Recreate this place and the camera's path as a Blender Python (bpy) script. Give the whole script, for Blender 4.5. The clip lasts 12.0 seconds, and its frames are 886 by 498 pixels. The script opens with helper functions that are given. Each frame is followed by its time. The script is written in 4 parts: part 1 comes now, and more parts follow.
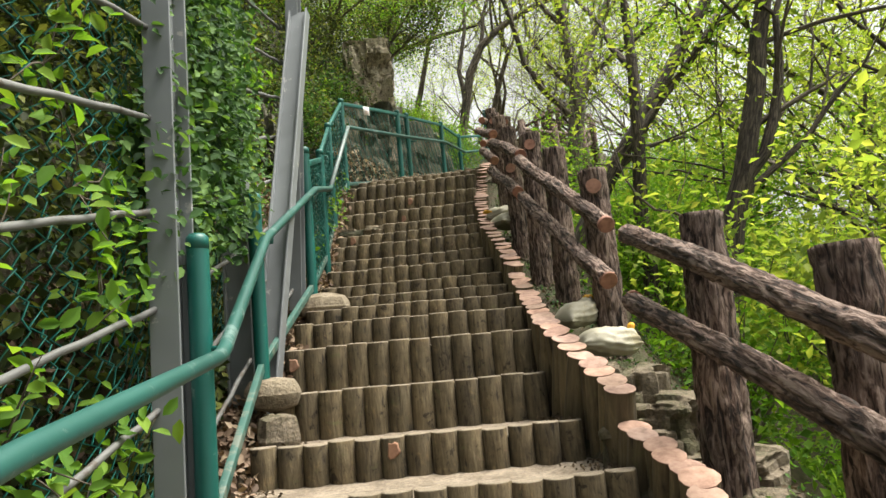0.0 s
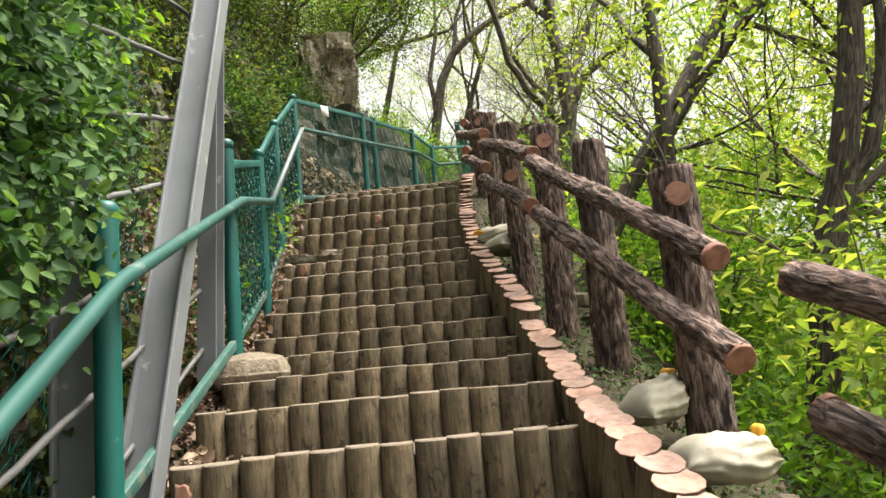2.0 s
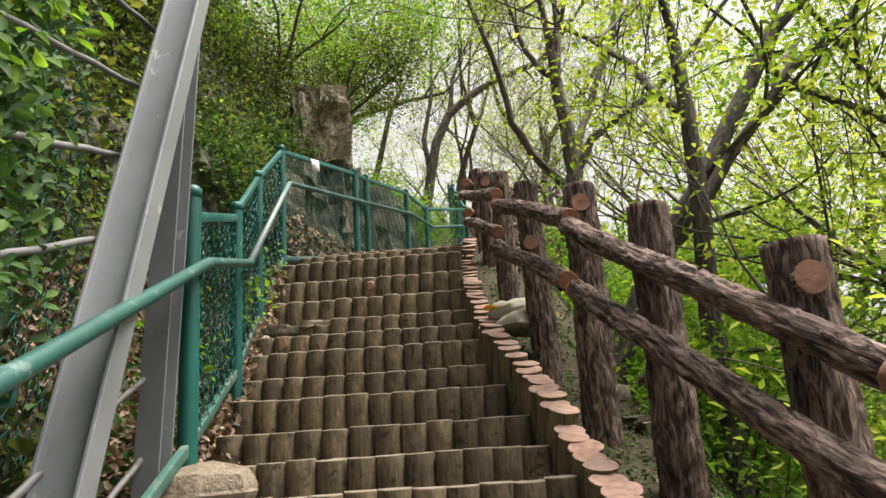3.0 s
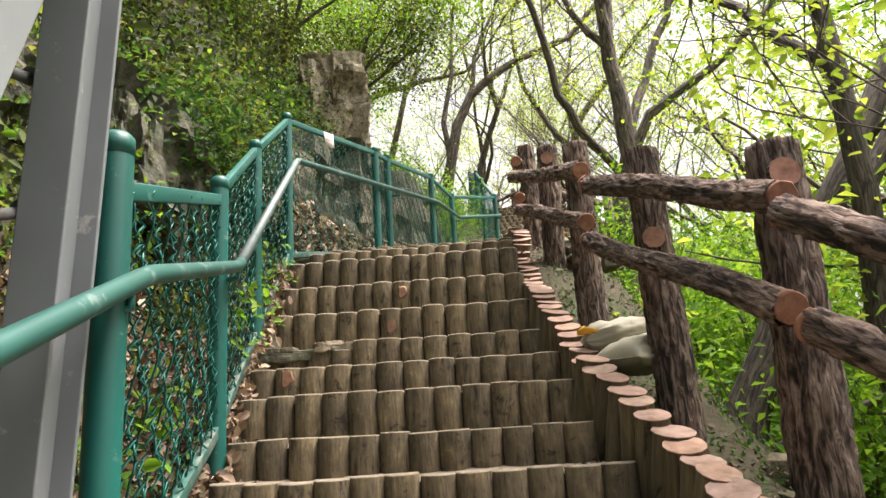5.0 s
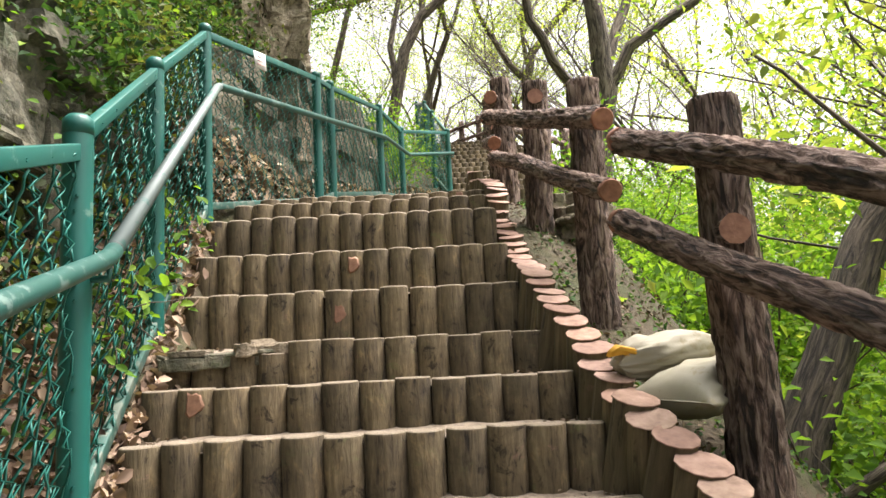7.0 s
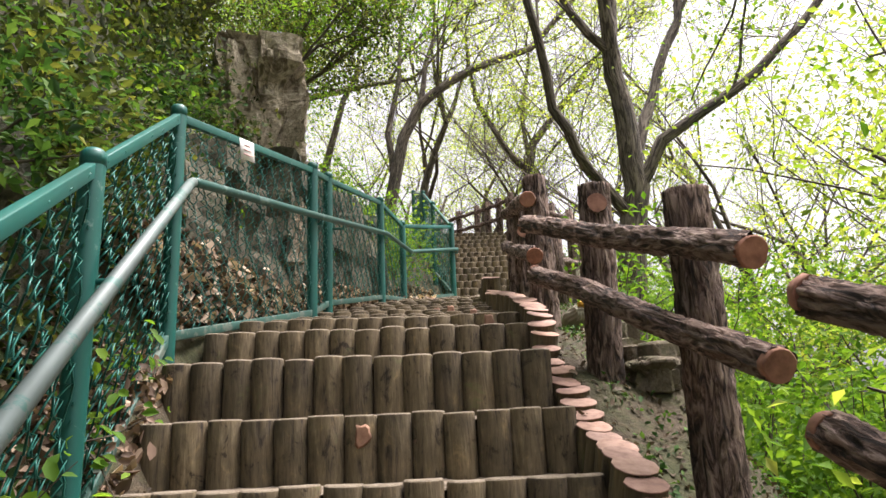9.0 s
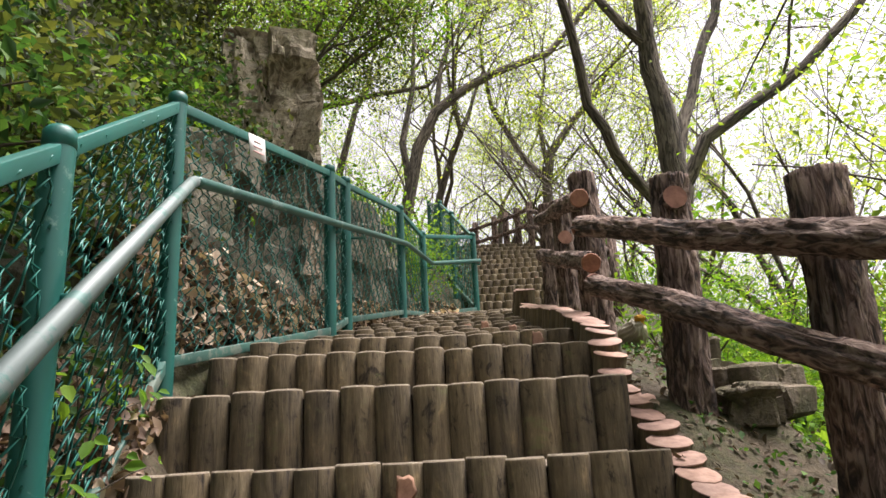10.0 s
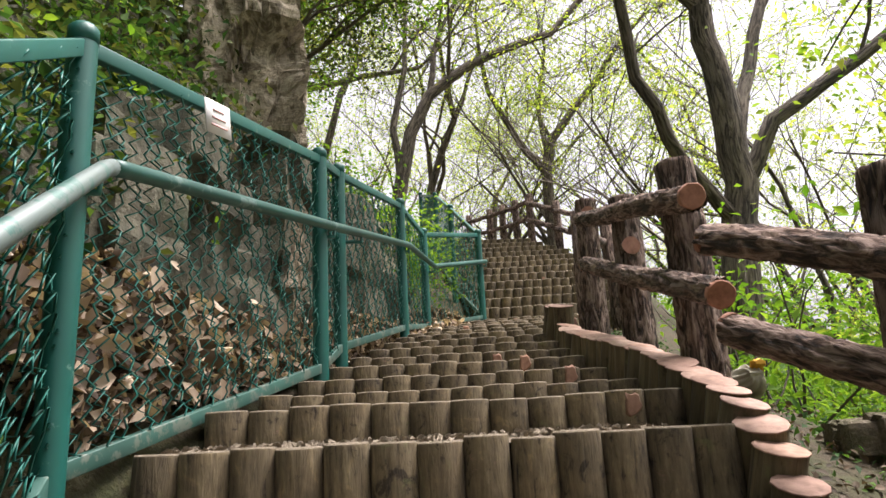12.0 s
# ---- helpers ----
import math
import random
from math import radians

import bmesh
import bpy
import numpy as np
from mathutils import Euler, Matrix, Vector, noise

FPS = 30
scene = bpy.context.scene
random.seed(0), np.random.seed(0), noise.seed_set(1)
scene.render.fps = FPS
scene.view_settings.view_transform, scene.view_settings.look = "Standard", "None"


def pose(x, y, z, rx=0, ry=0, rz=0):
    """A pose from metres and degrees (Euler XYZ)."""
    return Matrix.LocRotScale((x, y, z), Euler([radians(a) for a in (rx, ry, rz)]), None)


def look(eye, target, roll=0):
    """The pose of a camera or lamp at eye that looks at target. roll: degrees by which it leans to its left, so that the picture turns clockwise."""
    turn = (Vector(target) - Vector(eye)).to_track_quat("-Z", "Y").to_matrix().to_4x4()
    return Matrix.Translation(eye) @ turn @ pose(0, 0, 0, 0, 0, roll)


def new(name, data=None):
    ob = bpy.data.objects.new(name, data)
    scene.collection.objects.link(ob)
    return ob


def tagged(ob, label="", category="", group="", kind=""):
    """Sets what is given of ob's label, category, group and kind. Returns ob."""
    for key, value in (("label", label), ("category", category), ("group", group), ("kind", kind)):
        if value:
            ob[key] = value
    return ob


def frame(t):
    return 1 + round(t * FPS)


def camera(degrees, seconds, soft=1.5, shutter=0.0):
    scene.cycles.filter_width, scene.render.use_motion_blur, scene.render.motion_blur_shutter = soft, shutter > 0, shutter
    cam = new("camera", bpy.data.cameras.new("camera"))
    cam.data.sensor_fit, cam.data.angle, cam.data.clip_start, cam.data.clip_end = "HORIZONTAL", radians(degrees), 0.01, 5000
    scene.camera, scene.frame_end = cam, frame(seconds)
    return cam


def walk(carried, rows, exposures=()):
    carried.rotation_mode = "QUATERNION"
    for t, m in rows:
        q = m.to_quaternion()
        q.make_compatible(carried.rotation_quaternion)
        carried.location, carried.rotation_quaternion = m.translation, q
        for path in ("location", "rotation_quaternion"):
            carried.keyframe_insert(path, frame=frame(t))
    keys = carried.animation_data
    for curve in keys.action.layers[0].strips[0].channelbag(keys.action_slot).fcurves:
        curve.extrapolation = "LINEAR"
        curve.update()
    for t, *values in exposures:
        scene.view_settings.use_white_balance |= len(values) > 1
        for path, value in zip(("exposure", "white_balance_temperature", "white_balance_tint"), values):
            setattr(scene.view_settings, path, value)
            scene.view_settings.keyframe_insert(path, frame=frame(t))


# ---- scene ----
cam = camera(63.4, 12.0)
METRES, EYE, TILT, LEAN, TURN = 8.5, 1.6, 8.0, 5.0, 0.0
ROWS = [
    (0.0, 0.0, 0.0, 0.0, 0.0, 0.0, 0.0),
    (0.5, -0.0034, 0.0483, 0.0034, 2.04, -2.56, 2.95),
    (1.0, -0.0086, 0.1029, 0.008, 1.65, -4.34, 3.23),
    (1.5, -0.0048, 0.1571, 0.0109, -0.44, -2.28, 1.34),
    (2.0, -0.0124, 0.2125, 0.0127, -2.77, 1.51, -0.0),
    (2.5, -0.0211, 0.2596, 0.0175, -4.08, 4.87, -0.56),
    (3.0, -0.0263, 0.3119, 0.0254, -4.18, 6.59, -1.79),
    (3.5, -0.043, 0.3745, 0.0212, -4.73, 7.46, -3.14),
    (5.5, -0.0555, 0.5265, 0.0544, -3.44, 4.67, -1.92),
    (6.0, -0.0603, 0.5593, 0.0553, -5.37, 3.07, -2.25),
    (6.5, -0.0658, 0.5897, 0.0705, -7.56, 0.95, -3.3),
    (7.0, -0.0634, 0.6243, 0.0823, -8.75, 0.43, -3.25),
    (9.0, -0.0744, 0.7519, 0.119, -9.87, 7.17, -4.01),
    (9.5, -0.0792, 0.7916, 0.1241, -9.55, 7.83, -3.5),
    (10.0, -0.0813, 0.8222, 0.1224, -8.96, 8.23, -3.43),
    (10.5, -0.0828, 0.8559, 0.1333, -8.4, 7.9, -3.44),
    (11.0, -0.0931, 0.9006, 0.1356, -9.02, 7.9, -3.54),
    (11.5, -0.095, 0.9342, 0.1426, -9.78, 7.53, -3.91),
    (12.0, -0.0899, 0.9683, 0.1546, -10.48, 7.53, -3.44),
]
LIGHTER = [(0.0, 2.0, 6600, 9), (0.5, 2.04, 6600, 9), (1.0, 2.43, 6600, 10), (1.5, 2.5, 6600, 12), (2.5, 2.06, 6600, 15), (3.5, 1.98, 6600, 16), (5.5, 2.58, 6600, 17), (7.0, 2.63, 6550, 18), (9.0, 2.2, 6400, 21), (12.0, 2.08, 6400, 20)]
walk(cam, [(t, pose(0, 0, EYE, TILT, LEAN, TURN) @ pose(METRES * x, METRES * y, METRES * z, 90 + pitch, roll, yaw)) for t, x, y, z, yaw, pitch, roll in ROWS], LIGHTER)

# ---- world, sun, exposure ----
world = bpy.data.worlds.new("sky")
scene.world = world
world.use_nodes = True
wn = world.node_tree.nodes
wl = world.node_tree.links
sky = wn.new("ShaderNodeTexSky")
sky.sky_type = "NISHITA"
sky.sun_disc = False
sky.sun_elevation = radians(68)
sky.sun_rotation = radians(87)
sky.air_density = 1.0
sky.dust_density = 6.0
sky.ozone_density = 1.0
haze = wn.new("ShaderNodeHueSaturation")
haze.inputs["Saturation"].default_value = 0.1
haze.inputs["Value"].default_value = 1.0
wl.new(sky.outputs[0], haze.inputs["Color"])
wl.new(haze.outputs[0], wn["Background"].inputs["Color"])
wn["Background"].inputs["Strength"].default_value = 0.073
sun_data = bpy.data.lights.new("sun", "SUN")
sun_data.energy = 2.3
sun_data.angle = radians(30)
sun_data.color = (1.0, 0.94, 0.84)
sun = new("sun", sun_data)
sun.matrix_world = look((9, 7.5, 26), (0, 7, 3))


# ---- materials ----
def mat(name, base, rough=0.7, metal=0.0):
    m = bpy.data.materials.new(name)
    m.use_nodes = True
    b = m.node_tree.nodes["Principled BSDF"]
    b.inputs["Base Color"].default_value = (*base, 1)
    b.inputs["Roughness"].default_value = rough
    b.inputs["Metallic"].default_value = metal
    return m, m.node_tree.nodes, m.node_tree.links, b


def coords(ns, ls, kind="Object", scale=(1, 1, 1)):
    c = ns.new("ShaderNodeTexCoord")
    mp = ns.new("ShaderNodeMapping")
    mp.inputs["Scale"].default_value = scale
    ls.new(c.outputs[kind], mp.inputs["Vector"])
    return mp.outputs[0]


def noise_tex(ns, ls, vec, scale, detail=5, rough=0.6, distort=0.0):
    n = ns.new("ShaderNodeTexNoise")
    n.inputs["Scale"].default_value = scale
    n.inputs["Detail"].default_value = detail
    n.inputs["Roughness"].default_value = rough
    n.inputs["Distortion"].default_value = distort
    ls.new(vec, n.inputs["Vector"])
    return n.outputs["Fac"]


def ramp(ns, ls, fac, stops):
    r = ns.new("ShaderNodeValToRGB")
    while len(r.color_ramp.elements) < len(stops):
        r.color_ramp.elements.new(0.5)
    for e, (p, c) in zip(r.color_ramp.elements, stops):
        e.position = p
        e.color = (*c, 1)
    ls.new(fac, r.inputs["Fac"])
    return r.outputs["Color"]


def mix(ns, ls, fac, a, b, mode="MIX"):
    m = ns.new("ShaderNodeMix")
    m.data_type = "RGBA"
    m.blend_type = mode
    for sock, v in ((m.inputs[0], fac), (m.inputs[6], a), (m.inputs[7], b)):
        if isinstance(v, (int, float)):
            sock.default_value = v
        elif isinstance(v, tuple):
            sock.default_value = (*v, 1)
        else:
            ls.new(v, sock)
    return m.outputs[2]


def bump(ns, ls, b, height, strength=0.5, dist=0.02):
    n = ns.new("ShaderNodeBump")
    n.inputs["Strength"].default_value = strength
    n.inputs["Distance"].default_value = dist
    ls.new(height, n.inputs["Height"])
    ls.new(n.outputs[0], b.inputs["Normal"])


def per_object(ns, ls, lo, hi):
    o = ns.new("ShaderNodeObjectInfo")
    r = ns.new("ShaderNodeMapRange")
    r.inputs[3].default_value = lo
    r.inputs[4].default_value = hi
    ls.new(o.outputs["Random"], r.inputs[0])
    return r.outputs[0], o.outputs["Random"]


def shifted(ns, ls, kind, scale):
    """Coordinates moved by a random amount for each object."""
    c = ns.new("ShaderNodeTexCoord")
    o = ns.new("ShaderNodeObjectInfo")
    k = ns.new("ShaderNodeVectorMath")
    k.operation = "SCALE"
    k.inputs[3].default_value = 37.0
    ls.new(o.outputs["Random"], k.inputs[0])
    a = ns.new("ShaderNodeVectorMath")
    ls.new(c.outputs[kind], a.inputs[0])
    ls.new(k.outputs[0], a.inputs[1])
    mp = ns.new("ShaderNodeMapping")
    mp.inputs["Scale"].default_value = scale
    ls.new(a.outputs[0], mp.inputs["Vector"])
    return mp.outputs[0]


def log_material():
    m, ns, ls, b = mat("cast_log", (0.16, 0.12, 0.085), 0.9)
    v = shifted(ns, ls, "Object", (1, 1, 0.05))
    g = noise_tex(ns, ls, v, 46, 7, 0.62, 0.35)
    v2 = shifted(ns, ls, "Object", (1, 1, 0.5))
    s = noise_tex(ns, ls, v2, 5, 4)
    c = ramp(ns, ls, g, [(0.3, (0.022, 0.017, 0.011)), (0.4, (0.09, 0.071, 0.045)), (0.56, (0.135, 0.11, 0.07)), (0.68, (0.165, 0.138, 0.092)), (0.8, (0.27, 0.24, 0.18))])
    tint = ramp(ns, ls, s, [(0.3, (0.72, 0.7, 0.6)), (0.5, (1.0, 0.96, 0.84)), (0.68, (1.22, 1.14, 0.96))])
    c = mix(ns, ls, 1.0, c, tint, "MULTIPLY")
    v3 = shifted(ns, ls, "Object", (1, 1, 0.22))
    stain = noise_tex(ns, ls, v3, 15, 5, 0.7, 0.6)
    c = mix(ns, ls, 1.0, c, ramp(ns, ls, stain, [(0.34, (0.22, 0.2, 0.17)), (0.42, (0.85, 0.84, 0.82)), (0.58, (1.0, 1.0, 1.0)), (0.68, (1.5, 1.42, 1.3)), (0.76, (2.0, 1.9, 1.7))]), "MULTIPLY")
    worn = noise_tex(ns, ls, v2, 8, 6, 0.75, 0.3)
    c = mix(ns, ls, ramp(ns, ls, worn, [(0.6, (0, 0, 0)), (0.68, (0.55, 0.55, 0.55))]), c, (0.12, 0.125, 0.05))
    c = mix(ns, ls, ramp(ns, ls, worn, [(0.3, (0.6, 0.6, 0.6)), (0.36, (0, 0, 0))]), c, (0.2, 0.12, 0.085))
    k, rnd = per_object(ns, ls, 0.68, 1.12)
    k2 = ns.new("ShaderNodeCombineColor")
    for i in range(3):
        ls.new(k, k2.inputs[i])
    c = mix(ns, ls, 1.0, c, k2.outputs[0], "MULTIPLY")
    ls.new(c, b.inputs["Base Color"])
    bump(ns, ls, b, g, 0.75, 0.015)
    return m


def cut_material(name="cut_wood_face", tone=(1, 1, 1)):
    m, ns, ls, b = mat(name, (0.5, 0.27, 0.19), 0.85)
    v = shifted(ns, ls, "Object", (1, 1, 1))
    n = noise_tex(ns, ls, v, 24, 5)
    c = ramp(ns, ls, n, [(0.3, (0.19, 0.12, 0.093)), (0.5, (0.31, 0.205, 0.163)), (0.7, (0.4, 0.28, 0.228))])
    o = ns.new("ShaderNodeObjectInfo")
    t = ramp(ns, ls, o.outputs["Random"], [(0.0, (0.8, 0.72, 0.68)), (0.4, (1, 1, 1)), (0.75, (1.15, 1.05, 0.95)), (1.0, (0.95, 1.0, 0.95))])
    c = mix(ns, ls, 1.0, c, t, "MULTIPLY")
    c = mix(ns, ls, 1.0, c, tone, "MULTIPLY")
    ls.new(c, b.inputs["Base Color"])
    bump(ns, ls, b, n, 0.4, 0.008)
    return m


def bark_material(name, dark, mid, light, su=1.0, strength=1.0, long=0.17):
    m, ns, ls, b = mat(name, mid, 0.92)
    v = shifted(ns, ls, "UV", (1.0 * su, long * su, 1))
    g = noise_tex(ns, ls, v, 34, 7, 0.62, 1.2)
    v2 = shifted(ns, ls, "UV", (1, 0.6, 1))
    s = noise_tex(ns, ls, v2, 4, 3)
    c = ramp(ns, ls, g, [(0.4, dark), (0.49, mid), (0.6, light)])
    t = ramp(ns, ls, s, [(0.3, (0.6, 0.6, 0.6)), (0.7, (1.2, 1.15, 1.1))])
    c = mix(ns, ls, 1.0, c, t, "MULTIPLY")
    ls.new(c, b.inputs["Base Color"])
    bump(ns, ls, b, g, strength, 0.03)
    return m


def paint_material(name, base, worn, rough, metal=0.0, wear=0.66):
    m, ns, ls, b = mat(name, base, rough, metal)
    v = coords(ns, ls)
    n = noise_tex(ns, ls, v, 9, 7, 0.7)
    s = noise_tex(ns, ls, v, 1.6, 3)
    c = mix(ns, ls, ramp(ns, ls, s, [(0.35, (0, 0, 0)), (0.65, (1, 1, 1))]), base, tuple(0.72 * x for x in base))
    w = ramp(ns, ls, n, [(wear, (0, 0, 0)), (wear + 0.05, (1, 1, 1))])
    c = mix(ns, ls, w, c, worn)
    ls.new(c, b.inputs["Base Color"])
    bump(ns, ls, b, n, 0.12, 0.004)
    return m


def leaf_material(name, stops, trans=0.45):
    m, ns, ls, b = mat(name, stops[1][1], 0.72)
    b.inputs["Specular IOR Level"].default_value = 0.25
    g = ns.new("ShaderNodeNewGeometry")
    c = ramp(ns, ls, g.outputs["Random Per Island"], stops)
    ls.new(c, b.inputs["Base Color"])
    t = ns.new("ShaderNodeBsdfTranslucent")
    tc = mix(ns, ls, 1.0, c, (1.8, 1.7, 0.95), "MULTIPLY")
    ls.new(tc, t.inputs["Color"])
    s = ns.new("ShaderNodeMixShader")
    s.inputs[0].default_value = trans
    ls.new(b.outputs[0], s.inputs[1])
    ls.new(t.outputs[0], s.inputs[2])
    ls.new(s.outputs[0], ns["Material Output"].inputs["Surface"])
    return m


def ground_material(name, stops, scale=6.0):
    m, ns, ls, b = mat(name, stops[1][1], 0.95)
    v = coords(ns, ls)
    n = noise_tex(ns, ls, v, scale, 8, 0.7)
    n2 = noise_tex(ns, ls, v, scale * 9, 5, 0.7)
    c = ramp(ns, ls, n, stops)
    t = ramp(ns, ls, n2, [(0.3, (0.55, 0.55, 0.55)), (0.7, (1.35, 1.3, 1.25))])
    c = mix(ns, ls, 1.0, c, t, "MULTIPLY")
    ls.new(c, b.inputs["Base Color"])
    bump(ns, ls, b, n2, 0.8, 0.03)
    return m


def rock_material(name):
    m, ns, ls, b = mat(name, (0.27, 0.23, 0.17), 0.93)
    v = coords(ns, ls, scale=(1, 1, 1.8))
    n = noise_tex(ns, ls, v, 2.2, 8, 0.65, 0.5)
    n2 = noise_tex(ns, ls, v, 17, 6, 0.7)
    c = ramp(ns, ls, n, [(0.3, (0.24, 0.21, 0.165)), (0.48, (0.42, 0.37, 0.29)), (0.62, (0.52, 0.47, 0.385)), (0.8, (0.36, 0.35, 0.26))])
    t = ramp(ns, ls, n2, [(0.3, (0.6, 0.6, 0.58)), (0.7, (1.25, 1.22, 1.2))])
    c = mix(ns, ls, 1.0, c, t, "MULTIPLY")
    v3 = coords(ns, ls, scale=(1, 1, 0.6))
    n3 = noise_tex(ns, ls, v3, 5, 6, 0.7, 0.8)
    k = ramp(ns, ls, n3, [(0.4, (0.3, 0.27, 0.22)), (0.47, (0.9, 0.88, 0.84)), (0.53, (1.05, 1.03, 1.0)), (0.56, (0.5, 0.47, 0.4)), (0.6, (1.1, 1.08, 1.05))])
    c = mix(ns, ls, 1.0, c, k, "MULTIPLY")
    ls.new(c, b.inputs["Base Color"])
    bump(ns, ls, b, n2, 0.9, 0.04)
    return m


LOG = log_material()
CUT = cut_material()
KNOT_FACE = cut_material("weathered_knot_face", (0.72, 0.62, 0.52))
CUT_RED = cut_material("red_cut_face", (0.8, 0.58, 0.5))
POST_BARK = bark_material("cast_bark", (0.022, 0.015, 0.012), (0.115, 0.074, 0.059), (0.29, 0.22, 0.185), 1.15, 1.0, 0.2)
TREE_BARK = bark_material("tree_bark", (0.03, 0.024, 0.018), (0.1, 0.083, 0.063), (0.19, 0.165, 0.13), 0.8)
DARK_BARK = bark_material("dark_tree_bark", (0.016, 0.013, 0.01), (0.058, 0.046, 0.035), (0.12, 0.1, 0.078), 0.9)
TWIG_BARK = bark_material("branch_bark", (0.035, 0.028, 0.022), (0.08, 0.066, 0.05), (0.14, 0.12, 0.09), 1.5, 0.4)
GREEN = paint_material("green_paint", (0.005, 0.108, 0.089), (0.09, 0.19, 0.16), 0.46, 0.0, 0.62)
OLD_GREEN = paint_material("weathered_green_paint", (0.028, 0.1, 0.08), (0.1, 0.13, 0.105), 0.6, 0.0, 0.52)
RAIL_GREEN = paint_material("worn_green_paint", (0.02, 0.095, 0.08), (0.1, 0.165, 0.15), 0.42, 0.1, 0.57)
# silvery sky sheen put into the base colour of one length, along with wear
RAIL_SHEEN_WORN = paint_material("silver_sheen_worn_rail", (0.13, 0.17, 0.163), (0.05, 0.125, 0.11), 0.5, 0.15, 0.55)
WIRE = paint_material("green_wire", (0.008, 0.15, 0.12), (0.05, 0.12, 0.105), 0.5)
GREY = paint_material("grey_primer", (0.225, 0.245, 0.255), (0.36, 0.36, 0.34), 0.5, 0.3, 0.62)
CABLE = paint_material("zinc_cable", (0.15, 0.152, 0.148), (0.09, 0.078, 0.065), 0.55, 0.4, 0.55)
TREAD = ground_material("dusty_tread", [(0.3, (0.13, 0.105, 0.075)), (0.5, (0.24, 0.2, 0.15)), (0.72, (0.38, 0.33, 0.26))], 5)
DUST = ground_material("dusty_log_top", [(0.3, (0.19, 0.155, 0.11)), (0.5, (0.31, 0.265, 0.2)), (0.72, (0.42, 0.37, 0.29))], 14)
MOSSY = ground_material("mossy_rock", [(0.34, (0.02, 0.021, 0.014)), (0.44, (0.06, 0.064, 0.042)), (0.54, (0.135, 0.13, 0.095)), (0.64, (0.07, 0.09, 0.05)), (0.8, (0.035, 0.055, 0.022))], 3.4)
LEDGE_STONE = ground_material("earthy_ledge_stone", [(0.3, (0.05, 0.048, 0.026)), (0.42, (0.09, 0.085, 0.045)), (0.52, (0.15, 0.125, 0.088)), (0.7, (0.24, 0.205, 0.155))], 5)
SOIL = ground_material("woodland_soil", [(0.3, (0.03, 0.04, 0.012)), (0.45, (0.05, 0.052, 0.02)), (0.55, (0.06, 0.047, 0.027)), (0.7, (0.085, 0.066, 0.042))], 4)
ROCK = rock_material("weathered_rock")
FOOTING = ground_material("earthy_concrete", [(0.3, (0.13, 0.105, 0.07)), (0.5, (0.22, 0.185, 0.13)), (0.7, (0.3, 0.26, 0.19))], 6)
BAG = paint_material("woven_bag", (0.38, 0.355, 0.27), (0.25, 0.22, 0.14), 0.62, 0.0, 0.56)
BAG_TOP = paint_material("yellow_bag_mouth", (0.72, 0.38, 0.03), (0.75, 0.55, 0.2), 0.7)
PAPER = paint_material("notice_paper", (0.75, 0.75, 0.74), (0.7, 0.62, 0.6), 0.6)
PRINT = paint_material("faded_red_print", (0.66, 0.4, 0.38), (0.7, 0.55, 0.53), 0.6)
FRESH = leaf_material("spring_leaf", [(0.0, (0.1, 0.165, 0.025)), (0.5, (0.18, 0.262, 0.042)), (1.0, (0.29, 0.335, 0.07))], 0.58)
DEEP = leaf_material("evergreen_leaf", [(0.0, (0.018, 0.024, 0.009)), (0.5, (0.042, 0.064, 0.018)), (0.88, (0.1, 0.125, 0.03)), (1.0, (0.2, 0.22, 0.05))], 0.3)
BRIGHT = leaf_material("shrub_leaf", [(0.0, (0.05, 0.13, 0.012)), (0.5, (0.1, 0.21, 0.02)), (1.0, (0.17, 0.28, 0.03))], 0.45)
DEAD = leaf_material("dead_leaf", [(0.0, (0.05, 0.033, 0.022)), (0.4, (0.15, 0.1, 0.07)), (0.8, (0.29, 0.21, 0.15)), (1.0, (0.42, 0.33, 0.23))], 0.1)
NEEDLE = leaf_material("brown_needle", [(0.0, (0.03, 0.022, 0.013)), (0.6, (0.075, 0.055, 0.034)), (1.0, (0.15, 0.11, 0.075))], 0.1)
# the darkest stops put the shaded gaps between leaves into the leaf colour
LITTER = leaf_material("tan_litter_leaf", [(0.0, (0.025, 0.018, 0.013)), (0.35, (0.12, 0.085, 0.06)), (0.65, (0.36, 0.275, 0.2)), (1.0, (0.7, 0.58, 0.45))], 0.15)
IVY = leaf_material("ivy_leaf", [(0.0, (0.015, 0.042, 0.014)), (0.55, (0.036, 0.095, 0.02)), (1.0, (0.1, 0.185, 0.04))], 0.3)


# ---- mesh helpers ----
ORIGIN = {}


def thing(name, at, label, category, group="", kind=""):
    e = new(name)
    e.empty_display_size = 0.1
    e.location = at
    ORIGIN[e.name] = Vector(at)
    return tagged(e, label, category, group, kind)


